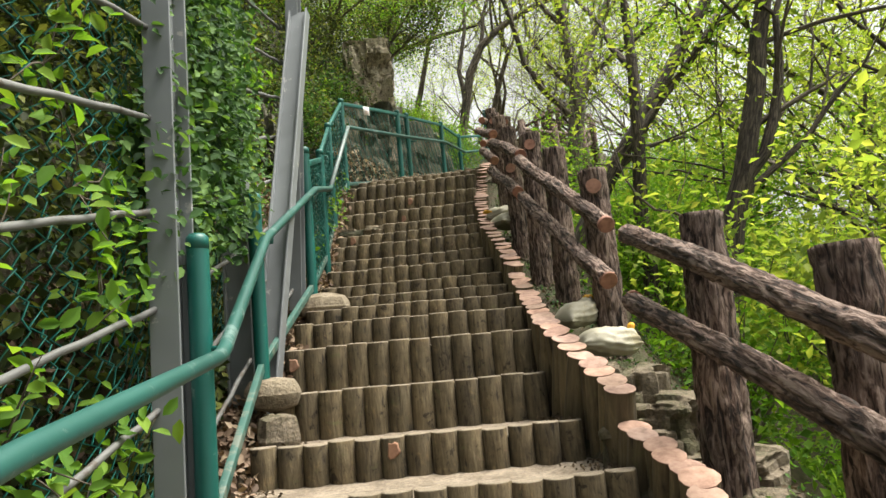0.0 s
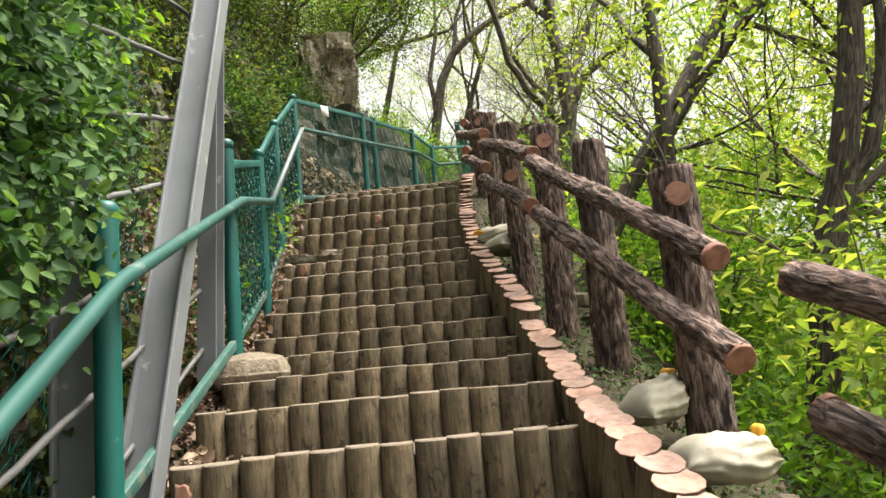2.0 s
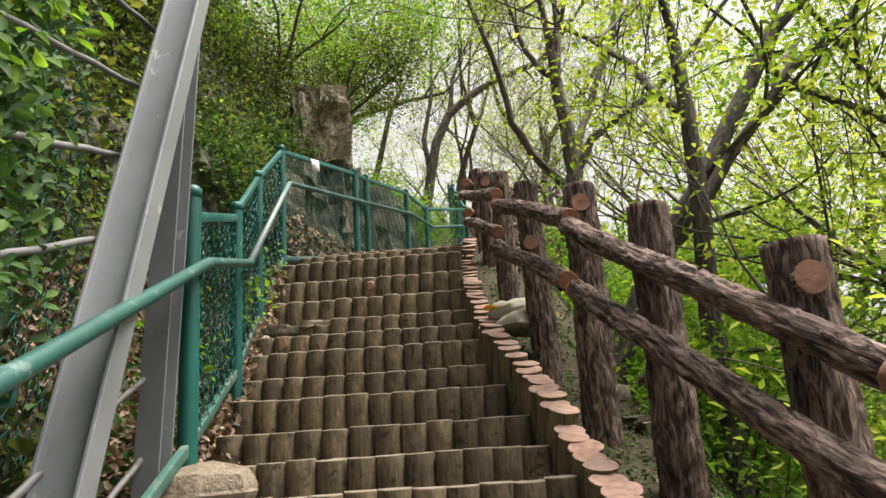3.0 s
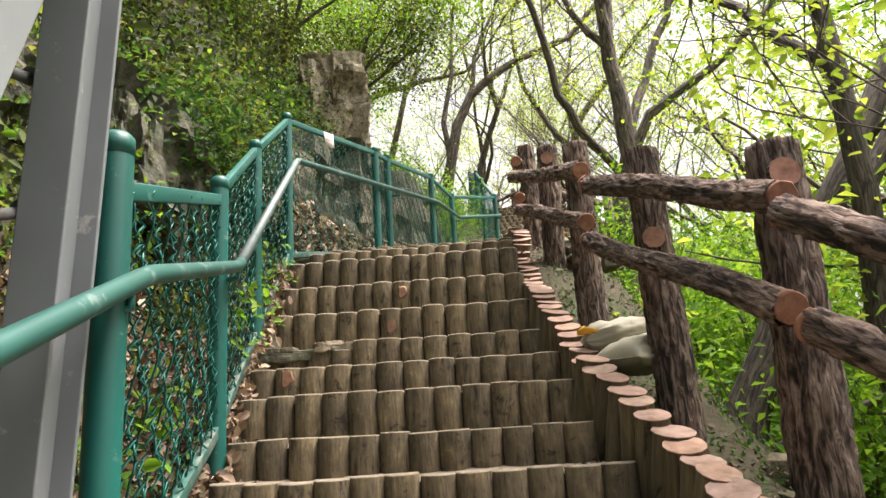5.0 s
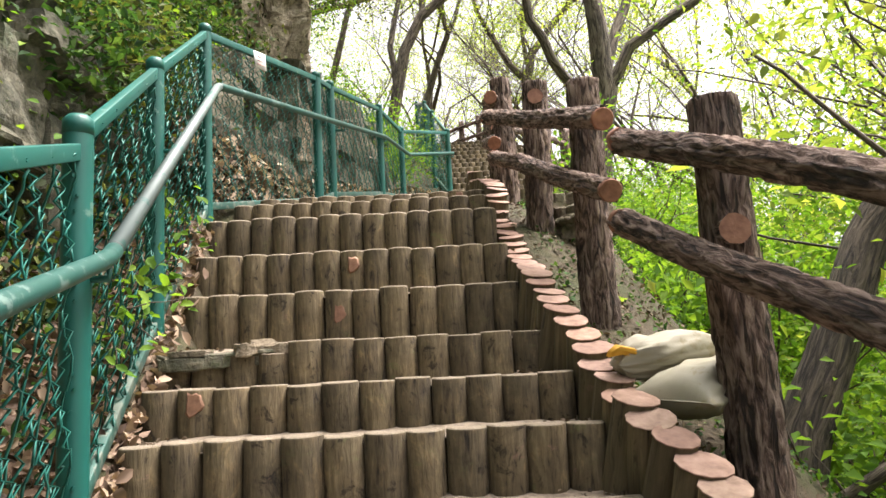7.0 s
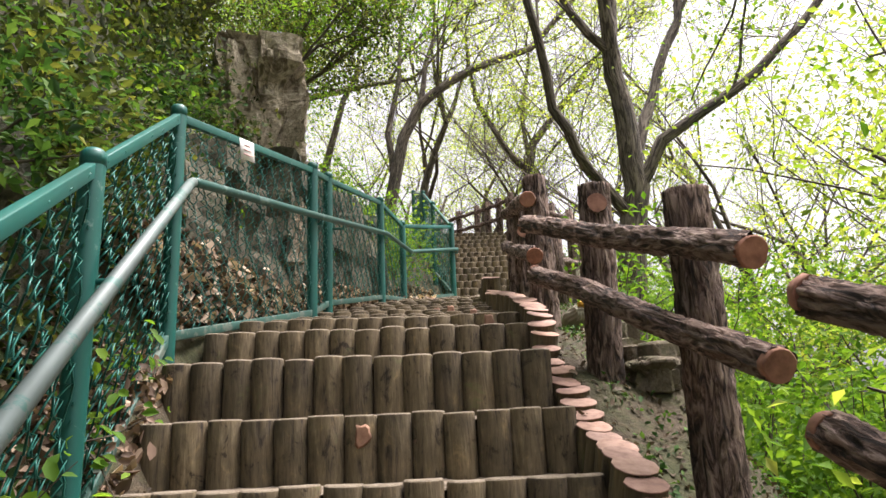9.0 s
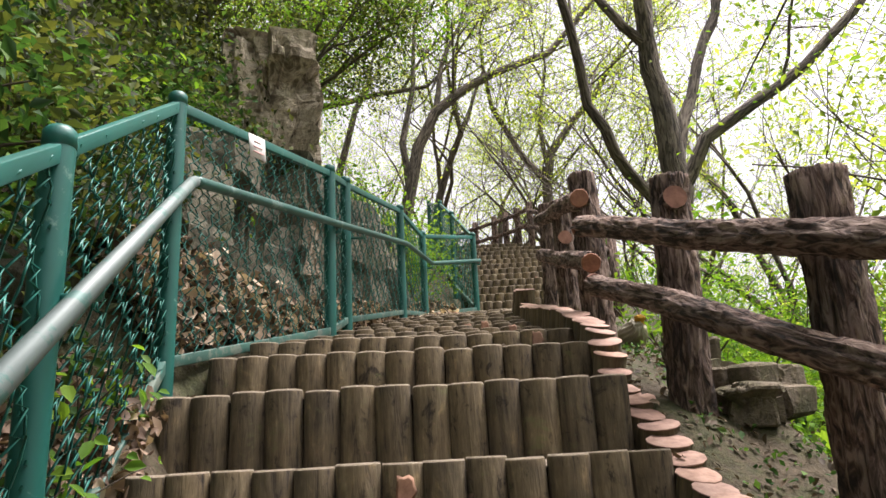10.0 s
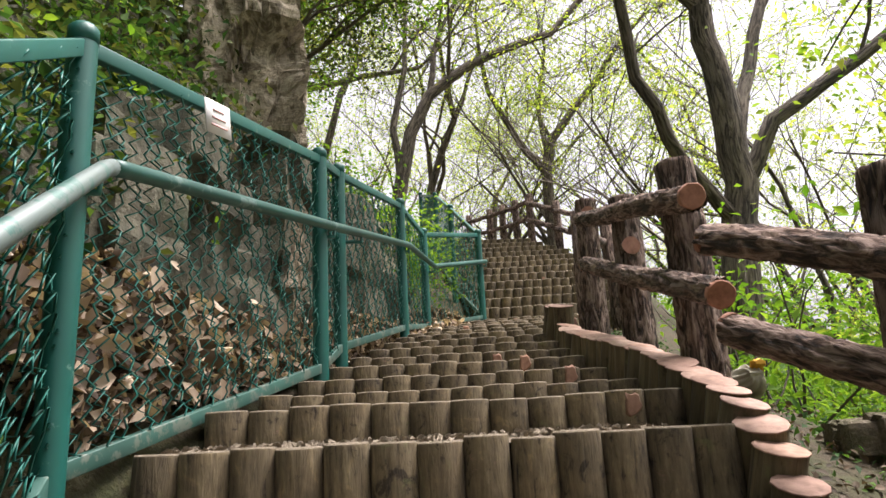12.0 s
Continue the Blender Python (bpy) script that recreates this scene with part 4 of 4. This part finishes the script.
# ---- undergrowth ----
def shrub(at, radius, height, leaves, size, material, label, seed):
    nr = np.random.default_rng(seed)
    r = random.Random(seed)
    t = thing("shrub", at, label, "shrub", "shrubs")
    tubes, tips = [], []
    for k in range(6):
        d = Vector((r.gauss(0, 0.5), r.gauss(0, 0.5), 1)).normalized()
        branch_out(r, Vector(at) - Vector((0, 0, 0.1)), d, height * r.uniform(0.5, 0.8), 0.016, 1, tubes, tips)
    s = Shape()
    for pts, rad in tubes:
        s.tube(pts, [max(q, 0.003) for q in rad], 3, cap=False)
    part("stem_growth", s, TWIG_BARK, t)["kind"] = "stuff"
    tp = np.array([tuple(p) for p in tips]) - np.array(at)
    c = tp[nr.integers(0, len(tp), leaves)] + nr.normal(size=(leaves, 3)) * radius * 0.3
    c = c[clear_of_path(c + np.array(at), 0.75, 5.0)]
    nm = nr.normal(size=(len(c), 3)) * 0.6 + np.array([0, 0, 1.0])
    o = new("foliage", leaf_mesh("foliage", c, nm, nr.uniform(0.6, 1.4, len(c)) * size, material, nr))
    o["kind"] = "stuff"
    o.parent = t


for k in range(46):
    y = rt.uniform(0.5, 22)
    x = interp(RIGHT, y) + rt.uniform(1.1, 5.5)
    shrub((x, y, bank(x, y)), 0.8, rt.uniform(0.8, 1.7), 1900, 0.065, BRIGHT, "leafy bright green undergrowth shrub on the slope", 300 + k)
for k in range(66):
    y = rt.uniform(6.5, 18)
    x = interp(LEFT, y) - (rt.uniform(1.35, 4) if y < 13 else rt.uniform(1.6, 4.5) if y < 16 else rt.uniform(0.8, 4.5))
    shrub((x, y, bank(x, y)), 0.8, rt.uniform(0.6, 1.3), 1600, 0.06, BRIGHT if k % 3 == 0 or (y > 13.5 and k % 3 == 1) else DEEP, "dense small leaved evergreen shrub on the bank", 400 + k)
for k in range(12):
    y = 2.2 + 0.5 * k
    x = interp(LEFT, y) - rt.uniform(1.2, 1.8)
    shrub((x, y, bank(x, y)), 0.7, rt.uniform(0.6, 0.9), 2000, 0.075, DEEP, "creeper covered shrub behind the wire mesh", 480 + k)


for k, (x, y, z, r) in enumerate([(-1.75, 9.5, 4.75, 0.7), (-1.8, 10.2, 5.0, 0.7), (-1.85, 10.9, 5.25, 0.75), (-1.65, 11.45, 5.75, 0.6), (-2.1, 10.4, 5.5, 0.8), (-1.85, 8.9, 4.6, 0.6)]):
    shrub((x, y, z - 0.15), r, 0.6, 2300, 0.06, IVY if k % 2 else DEEP, "dark leafy shrub overhanging the rock face", 860 + k)


def sprig(at, n, size, seed, material):
    r, nr = random.Random(seed), np.random.default_rng(seed)
    t = thing("creeper_sprig", at, "leafy creeper sprig growing through the wire mesh", "creeper", "creeper sprigs")
    s, c = Shape(), []
    for k in range(4):
        p = Vector(at)
        d = Vector((0.35, r.gauss(0, 0.6), r.gauss(0.2, 0.6))).normalized()
        pts = [p.copy()]
        for i in range(5):
            d = (d + Vector((r.gauss(-0.06, 0.1), r.gauss(0, 0.25), r.gauss(0.05, 0.2)))).normalized()
            p = p + d * 0.055
            pts.append(p.copy())
        s.tube(pts, [0.004 - 0.0005 * i for i in range(6)], 5, cap=False)
        for i in range(n):
            c.append(np.array(r.choice(pts[1:])) + nr.normal(size=3) * 0.04)
    part("stem_growth", s, TWIG_BARK, t)["kind"] = "stuff"
    c = np.array(c)
    o = new("foliage", leaf_mesh("foliage", c - np.array(at), nr.normal(size=(len(c), 3)) * 0.6 + np.array([0.5, -0.5, 0.8]), nr.uniform(0.7, 1.4, len(c)) * size, material, nr, 0.55, fine=True))
    o.parent = t
    o["kind"] = "stuff"


for k, (y, z) in enumerate([(1.7, 1.95), (1.85, 1.45), (2.1, 1.1), (2.3, 1.75), (2.2, 2.2), (2.05, 2.55), (2.35, 1.3), (1.6, 1.2), (2.9, 2.0), (3.3, 2.3), (3.1, 2.7), (3.6, 2.6), (3.9, 3.0), (4.3, 3.1), (3.4, 3.2), (2.75, 2.5), (4.6, 3.5)]):
    sprig((-1.12 if y < 2.6 else -1.2, y, z), 14, 0.06, 600 + k, BRIGHT)


for k, (x, y, z) in enumerate([(-1.2, 7.9, 3.25), (-1.25, 8.35, 3.3), (-1.22, 8.9, 3.55), (-1.3, 9.35, 3.8), (-1.2, 6.6, 2.65), (-1.2, 6.2, 2.5)]):
    sprig((x, y, z), 9, 0.055, 640 + k, BRIGHT)


def scatter(name, label, category, material, n, size, seed, xr, yr, lift, side, up=0.8, fine=True, off=0.01):
    nr = np.random.default_rng(seed)
    c, nm = [], []
    for _ in range(n):
        y = nr.uniform(*yr)
        d = nr.uniform(*xr)
        x = interp(LEFT, y) - d if side < 0 else interp(RIGHT, y) + d
        z = bank(x, y)
        e = 0.06
        g = Vector((bank(x - e, y) - bank(x + e, y), bank(x, y - e) - bank(x, y + e), 2 * e)).normalized()
        h = abs(nr.normal()) * lift
        c.append((x + g.x * h, y + g.y * h, z + g.z * h + off))
        v = nr.normal(size=3) * up + np.array(g)
        nm.append(v)
    ob = new(name, leaf_mesh(name, c, nm, nr.uniform(0.6, 1.4, n) * size, material, nr, 0.6, fine=fine))
    tagged(ob, label, category, kind="stuff")


nr = np.random.default_rng(91)
c = []
for k in range(240):
    y = nr.uniform(2.62, 4.9)
    z = 1.9 + 0.4 * (y - 2.6) + abs(nr.normal()) * 1.0
    x = -1.06 - 0.1 * max(y - 3.7, 0) / 0.5 + nr.normal() * 0.05
    n = nr.integers(26, 44)
    c.append(np.array([x, y, z]) + nr.normal(size=(n, 3)) * np.array([0.05, 0.1, 0.13]))
c = np.concatenate(c)
ob = new("ivy", leaf_mesh("ivy", c, nr.normal(size=(len(c), 3)) * 0.55 + np.array([0.6, -0.5, 0.6]), nr.uniform(0.6, 1.4, len(c)) * 0.05, IVY, nr, 0.6, fine=True))
tagged(ob, "thick ivy hanging over the cables and mesh of the barrier", "ivy", kind="stuff")
scatter("ivy", "dense ivy and creeper leaves covering the bank", "ivy", DEEP, 36000, 0.07, 5, (0.3, 2.6), (-2.5, 5.6), 0.16, -1)
scatter("ivy", "ivy leaves on the bank behind the chain-link fence", "ivy", DEEP, 14000, 0.06, 25, (0.95, 2.6), (5.6, 9.8), 0.16, -1, fine=False)
scatter("ivy", "scattered ivy among dead leaves behind the fence", "ivy", IVY, 1500, 0.05, 26, (0.1, 0.95), (5.6, 9.8), 0.1, -1)
scatter("ivy", "dark ivy leaves behind the chain-link fence", "ivy", DEEP, 3500, 0.06, 18, (0.5, 1.3), (8.2, 10.0), 0.1, -1)
scatter("leaf_litter", "thick heap of curled tan leaves against the rock face", "leaf litter", LITTER, 9000, 0.095, 19, (0.2, 0.56), (10.15, 12.3), 0.05, -1, 1.2, off=0.07)
scatter("creeper", "creeper leaves hanging over the upper bank", "creeper", DEEP, 32000, 0.065, 15, (1.0, 4.5), (8.5, 13.6), 0.22, -1, fine=False)
scatter("creeper", "bright creeper leaves on the upper bank", "creeper", BRIGHT, 9000, 0.08, 16, (0.8, 6), (13.3, 24), 0.14, -1, fine=False)
scatter("creeper", "bright young leaves along the top of the bank", "creeper", BRIGHT, 7000, 0.045, 17, (0.8, 2.6), (6.8, 12.0), 0.22, -1)
scatter("leaf_litter", "dry brown fallen leaves heaped behind the fence", "leaf litter", DEAD, 21000, 0.058, 6, (-0.04, 0.95), (0, 9.8), 0.035, -1, 1.0)
scatter("leaf_litter", "heap of curled dry brown leaves behind the fence", "leaf litter", LITTER, 19000, 0.07, 9, (0.15, 0.56), (10.15, 16.5), 0.04, -1, 1.2, off=0.05)
scatter("leaf_litter", "dry brown needles and small leaves on the ledge", "leaf litter", NEEDLE, 9000, 0.03, 7, (0.06, 1.4), (-1, 15), 0.012, 1, 0.5)
scatter("ground_cover", "moss and tiny weeds on the soil of the ledge", "ground cover", IVY, 9000, 0.03, 28, (0.2, 1.3), (-1, 15), 0.015, 1, fine=False)
scatter("ground_cover", "low green leaves covering the slope", "ground cover", BRIGHT, 22000, 0.08, 8, (0.9, 8), (-1, 24), 0.2, 1, fine=False)


# ---- rocks ----
def boulder(at, size, seed, label, name="rock", strata=0.0, turn=0.0, sub=4, category="rock", soft=0.0, material=None):
    bm = bmesh.new()
    bmesh.ops.create_cube(bm, size=1)
    bmesh.ops.subdivide_edges(bm, edges=bm.edges, cuts=sub * 3, use_grid_fill=True)
    m = pose(0, 0, 0, 0, 0, turn)
    for v in bm.verts:
        p = v.co.copy()
        p = p.lerp(p.normalized() * 0.6, soft)
        q = Vector((p.x * size[0], p.y * size[1], p.z * size[2]))
        n = noise.noise(q * 1.3 + Vector((seed, 0, 0))) * 0.22 + noise.noise(q * 4 + Vector((0, seed, 0))) * 0.07 + noise.cell(Vector((q.x * 2 + seed, q.y * 2, q.z * 2.6))) * strata
        r = p.normalized() * n * min(size)
        round_ = 1 - 0.12 * (abs(p.x) + abs(p.y) + abs(p.z) - 0.5)
        v.co = m @ (q * round_ + r)
    me = bpy.data.meshes.new(name)
    bm.to_mesh(me)
    bm.free()
    me.materials.append(material or ROCK)
    ob = new(name, me)
    ob.location = at
    return tagged(ob, label, category)


def crag(at, size, seed, turn, label, material=None, cuts=34, cell=(2.6, 2.6, 2.0), depth=0.15, name="rock", category="rock"):
    """A block of jointed rock with flat faces, ledges and upright cracks."""
    bm = bmesh.new()
    bmesh.ops.create_cube(bm, size=1)
    bmesh.ops.subdivide_edges(bm, edges=bm.edges, cuts=cuts, use_grid_fill=True)
    m = pose(0, 0, 0, 0, 0, turn)
    fine = min(1.0, min(size) / 0.6)
    sd = Vector((seed * 1.7, seed * 0.9, seed * 2.3))
    for v in bm.verts:
        p = v.co.copy()
        q = Vector((p.x * size[0], p.y * size[1], p.z * size[2]))
        w = q + Vector((noise.noise(q * 2 + sd), noise.noise(q * 2.3 - sd), noise.noise(q * 1.9 + sd * 2))) * 0.13 * fine
        block = noise.cell(Vector((w.x * cell[0], w.y * cell[1], w.z * cell[2])) + sd)
        k = abs(noise.noise(Vector((w.x * 4, w.y * 4, w.z * 0.9)) + sd))
        d = depth * block + fine * (0.05 * noise.noise(q * 5 + sd) + 0.025 * noise.noise(q * 13 + sd))
        d -= 0.6 * depth * max(0.0, 1 - k / 0.07)
        corner = sum(abs(c) > 0.44 for c in p)
        out = Vector((p.x, p.y, p.z * 0.6)).normalized()
        v.co = m @ (q + out * (d - 0.03 * fine * max(0, corner - 1)))
    me = bpy.data.meshes.new(name)
    bm.to_mesh(me)
    bm.free()
    me.materials.append(material or ROCK)
    ob = new(name, me)
    ob.location = at
    return tagged(ob, label, category)


crag((-1.0, 13.35, 6.1), (0.72, 0.7, 2.8), 3, 8, "tall jointed tan rock pillar above the fence")
crag((-1.6, 13.0, 5.2), (0.6, 0.7, 1.5), 5, -10, "low brown jointed rock beside the pillar")
crag((-2.1, 8.7, 4.4), (0.7, 1.0, 0.8), 9, -10, "dark jointed rock showing through the shrubs of the bank", MOSSY)
crag((-2.5, 7.6, 3.9), (0.8, 1.3, 1.3), 8, -5, "dark jointed rock showing through the shrubs of the bank", MOSSY)
for k, (x, y, z, sx, sy, sz, turn) in enumerate([(-2.0, 9.5, 3.9, 0.7, 1.3, 1.4, -8), (-1.95, 10.6, 4.4, 0.8, 1.3, 1.4, -15), (-1.5, 11.5, 5.0, 0.8, 1.2, 1.6, -22), (-1.15, 12.5, 5.0, 0.7, 1.2, 1.3, -20), (-0.75, 13.5, 5.45, 0.7, 1.3, 1.6, -20), (-0.35, 14.7, 5.6, 0.7, 1.3, 1.4, -28), (0.15, 15.7, 5.8, 0.7, 1.2, 1.2, -30)]):
    boulder((x, y, z), (sx, sy, sz), 80 + 3 * k, "mossy blocky rock face behind the chain-link fence", strata=0.2, turn=turn, sub=7, soft=0.12, material=MOSSY)
crag((-0.66, 8.4, 3.09), (0.28, 0.12, 0.05), 71, 8, "pale broken piece of concrete lying on a step", FOOTING, 10, (9, 9, 5), 0.03, "broken_concrete", "concrete")
crag((-0.98, 8.4, 3.085), (0.17, 0.1, 0.022), 72, -8, "thin dark stone chip lying on a step", LEDGE_STONE, 8, (9, 9, 5), 0.012, "stone_chip", "stone")
crag((-0.84, 8.4, 3.05), (0.52, 0.09, 0.05), 73, 8, "mossy crumbled mortar where log facings have broken off", MOSSY, 14, (9, 9, 7), 0.04, "crumbled_mortar", "mortar")
LEDGE = [(1.0, 4.05, 1.32, 0.4, 0.45, 0.34), (1.14, 3.72, 1.15, 0.42, 0.4, 0.36), (0.95, 3.62, 1.1, 0.3, 0.35, 0.24), (1.02, 3.3, 0.98, 0.36, 0.38, 0.26), (1.3, 3.4, 0.92, 0.34, 0.36, 0.34), (1.25, 2.95, 0.8, 0.38, 0.32, 0.32), (1.08, 2.75, 0.85, 0.3, 0.3, 0.22), (1.3, 2.5, 0.62, 0.34, 0.34, 0.3),
         (1.17, 9.64, 3.8, 0.2, 0.24, 0.2), (1.16, 9.44, 3.72, 0.2, 0.2, 0.18), (1.28, 9.55, 3.62, 0.24, 0.24, 0.2), (1.22, 7.15, 2.55, 0.12, 0.22, 0.06), (1.16, 6.85, 2.44, 0.16, 0.13, 0.06), (1.2, 6.5, 2.28, 0.14, 0.14, 0.06), (1.3, 10.1, 3.85, 0.26, 0.3, 0.2), (1.15, 5.05, 1.75, 0.3, 0.3, 0.16)]
for k, (x, y, z, sx, sy, sz) in enumerate(LEDGE):
    crag((x, y, z - 0.06 if y < 5 else bank(x, y) + 0.15 * sz), (sx, sy, sz * 0.85), 40 + k, k * 37, "pale broken stone at the edge of the ledge", LEDGE_STONE, 15, (7, 7, 8), 0.05, category="stone")
boulder((-1.0, 4.22, 1.44), (0.28, 0.28, 0.16), 60, "rough concrete footing round a fence post", "post_footing", 0.09, 20, 4, "footing", 0.55, FOOTING)
boulder((-0.93, 5.75, 2.02), (0.4, 0.3, 0.18), 61, "rough concrete footing round a fence post", "post_footing", 0.09, 10, 4, "footing", 0.55, FOOTING)
boulder((-0.93, 3.98, 1.22), (0.2, 0.18, 0.22), 62, "broken pale stone beside the steps", strata=0.1, turn=30, sub=3, category="stone", soft=0.4, material=LEDGE_STONE)


# ---- sandbags ----
def sandbag(at, size, turn, tilt, seed, up=0.0):
    b = thing("sandbag", at, "cream woven plastic sandbag tied with a yellow mouth", "sandbag", "sandbags")
    m = Matrix.Translation(at) @ pose(0, 0, 0, 0, tilt, turn)
    s = Shape()
    n, seg = 30, 36
    for i in range(n + 1):
        t = i / n
        pinch = min(max((t - 0.62) / 0.38, 0.0), 1.0)
        wide = 1.04 - 0.1 * math.sin(math.pi * t) - 0.72 * pinch * pinch * (3 - 2 * pinch)
        tall = max(1 - abs(2 * t - 1) ** 3.5, 0.0) ** 0.6 + 0.05 + 0.2 * pinch
        for k in range(seg):
            w = 2 * math.pi * k / seg
            c, q = math.cos(w), math.sin(w)
            c, q = math.copysign(abs(c) ** 0.8, c), math.copysign(abs(q) ** 1.15, q)
            fold = (0.03 + 0.2 * t ** 3) * math.sin(11 * w + 3 * math.sin(t * 5 + seed)) + 0.2 * noise.noise((c * 1.3 + seed, q * 1.3, t * 2.6)) + 0.16 * abs(noise.noise((c * 3 + seed, q * 3, t * 6)))
            if q < 0:
                q *= 0.75
            s.v.append(m @ Vector((size[0] * (t - 0.5) * (1 + 0.1 * c * c), size[1] * 0.5 * wide * c * (1 + fold), size[2] * 0.5 * tall * q * (1 + fold))))
    for i in range(n):
        for k in range(seg):
            a, e = i * seg + k, i * seg + (k + 1) % seg
            s.f.append((a, e, e + seg, a + seg))
            s.uv.append(((k * 0.02, i * 0.02), (k * 0.02 + 0.02, i * 0.02), (k * 0.02 + 0.02, i * 0.02 + 0.02), (k * 0.02, i * 0.02 + 0.02)))
            s.mi.append(0)
    for ring in (0, n):
        s.f.append(tuple(ring * seg + k for k in (range(seg) if ring else reversed(range(seg)))))
        s.uv.append(tuple((0.0, 0.0) for k in range(seg)))
        s.mi.append(0)
    part("sack", s, BAG, b)
    s = Shape()
    e = [m @ Vector((size[0] * (0.4 + q * (1 - up)), 0.02, size[2] * 0.2 + h + q * up * 1.15 * size[0])) for q, h in ((0, 0.0), (0.08, 0.015), (0.15, 0.02), (0.22, 0.012))]
    s.tube(e, [0.032, 0.026, 0.033, 0.02], 22, 0.6, 10, True, 0, seed, 0.5)
    part("mouth", s, BAG_TOP, b, "yellow bunched bag mouth")


sandbag((0.98, 4.27, 1.55), (0.36, 0.22, 0.17), 8, 3, 1, 0.8)
sandbag((0.89, 4.6, 1.74), (0.3, 0.2, 0.17), 30, -12, 2, 0.8)
sandbag((0.8, 7.62, 2.99), (0.4, 0.19, 0.15), 190, 6, 3)
sandbag((0.86, 7.45, 2.87), (0.44, 0.3, 0.19), 28, -4, 4)
sandbag((1.34, 10.84, 4.22), (0.3, 0.18, 0.12), 262, -24, 5)


# ---- notice on the fence ----
along = Vector((0.73, 1.9, 0.42)).normalized()
out = along.cross(Vector((0, 0, 1))).normalized()
m = Matrix((along, out.cross(along) * -1, out)).transposed().to_4x4()
m = Matrix.Translation(Vector((-0.9, 10.65, 5.325)) + out * 0.045) @ m
s = Shape()
s.box(m, 0.2, 0.13, 0.004)
notice = thing("notice", (-0.9, 10.65, 5.325), "small white paper notice with red print tied to the fence", "notice")
part("sheet", s, PAPER, notice)
for k in range(3):
    s = Shape()
    s.box(m @ pose(0.0, 0.03 - 0.03 * k, 0.004), 0.13 - 0.02 * k, 0.008, 0.002)
    part("print_line", s, PRINT, notice)
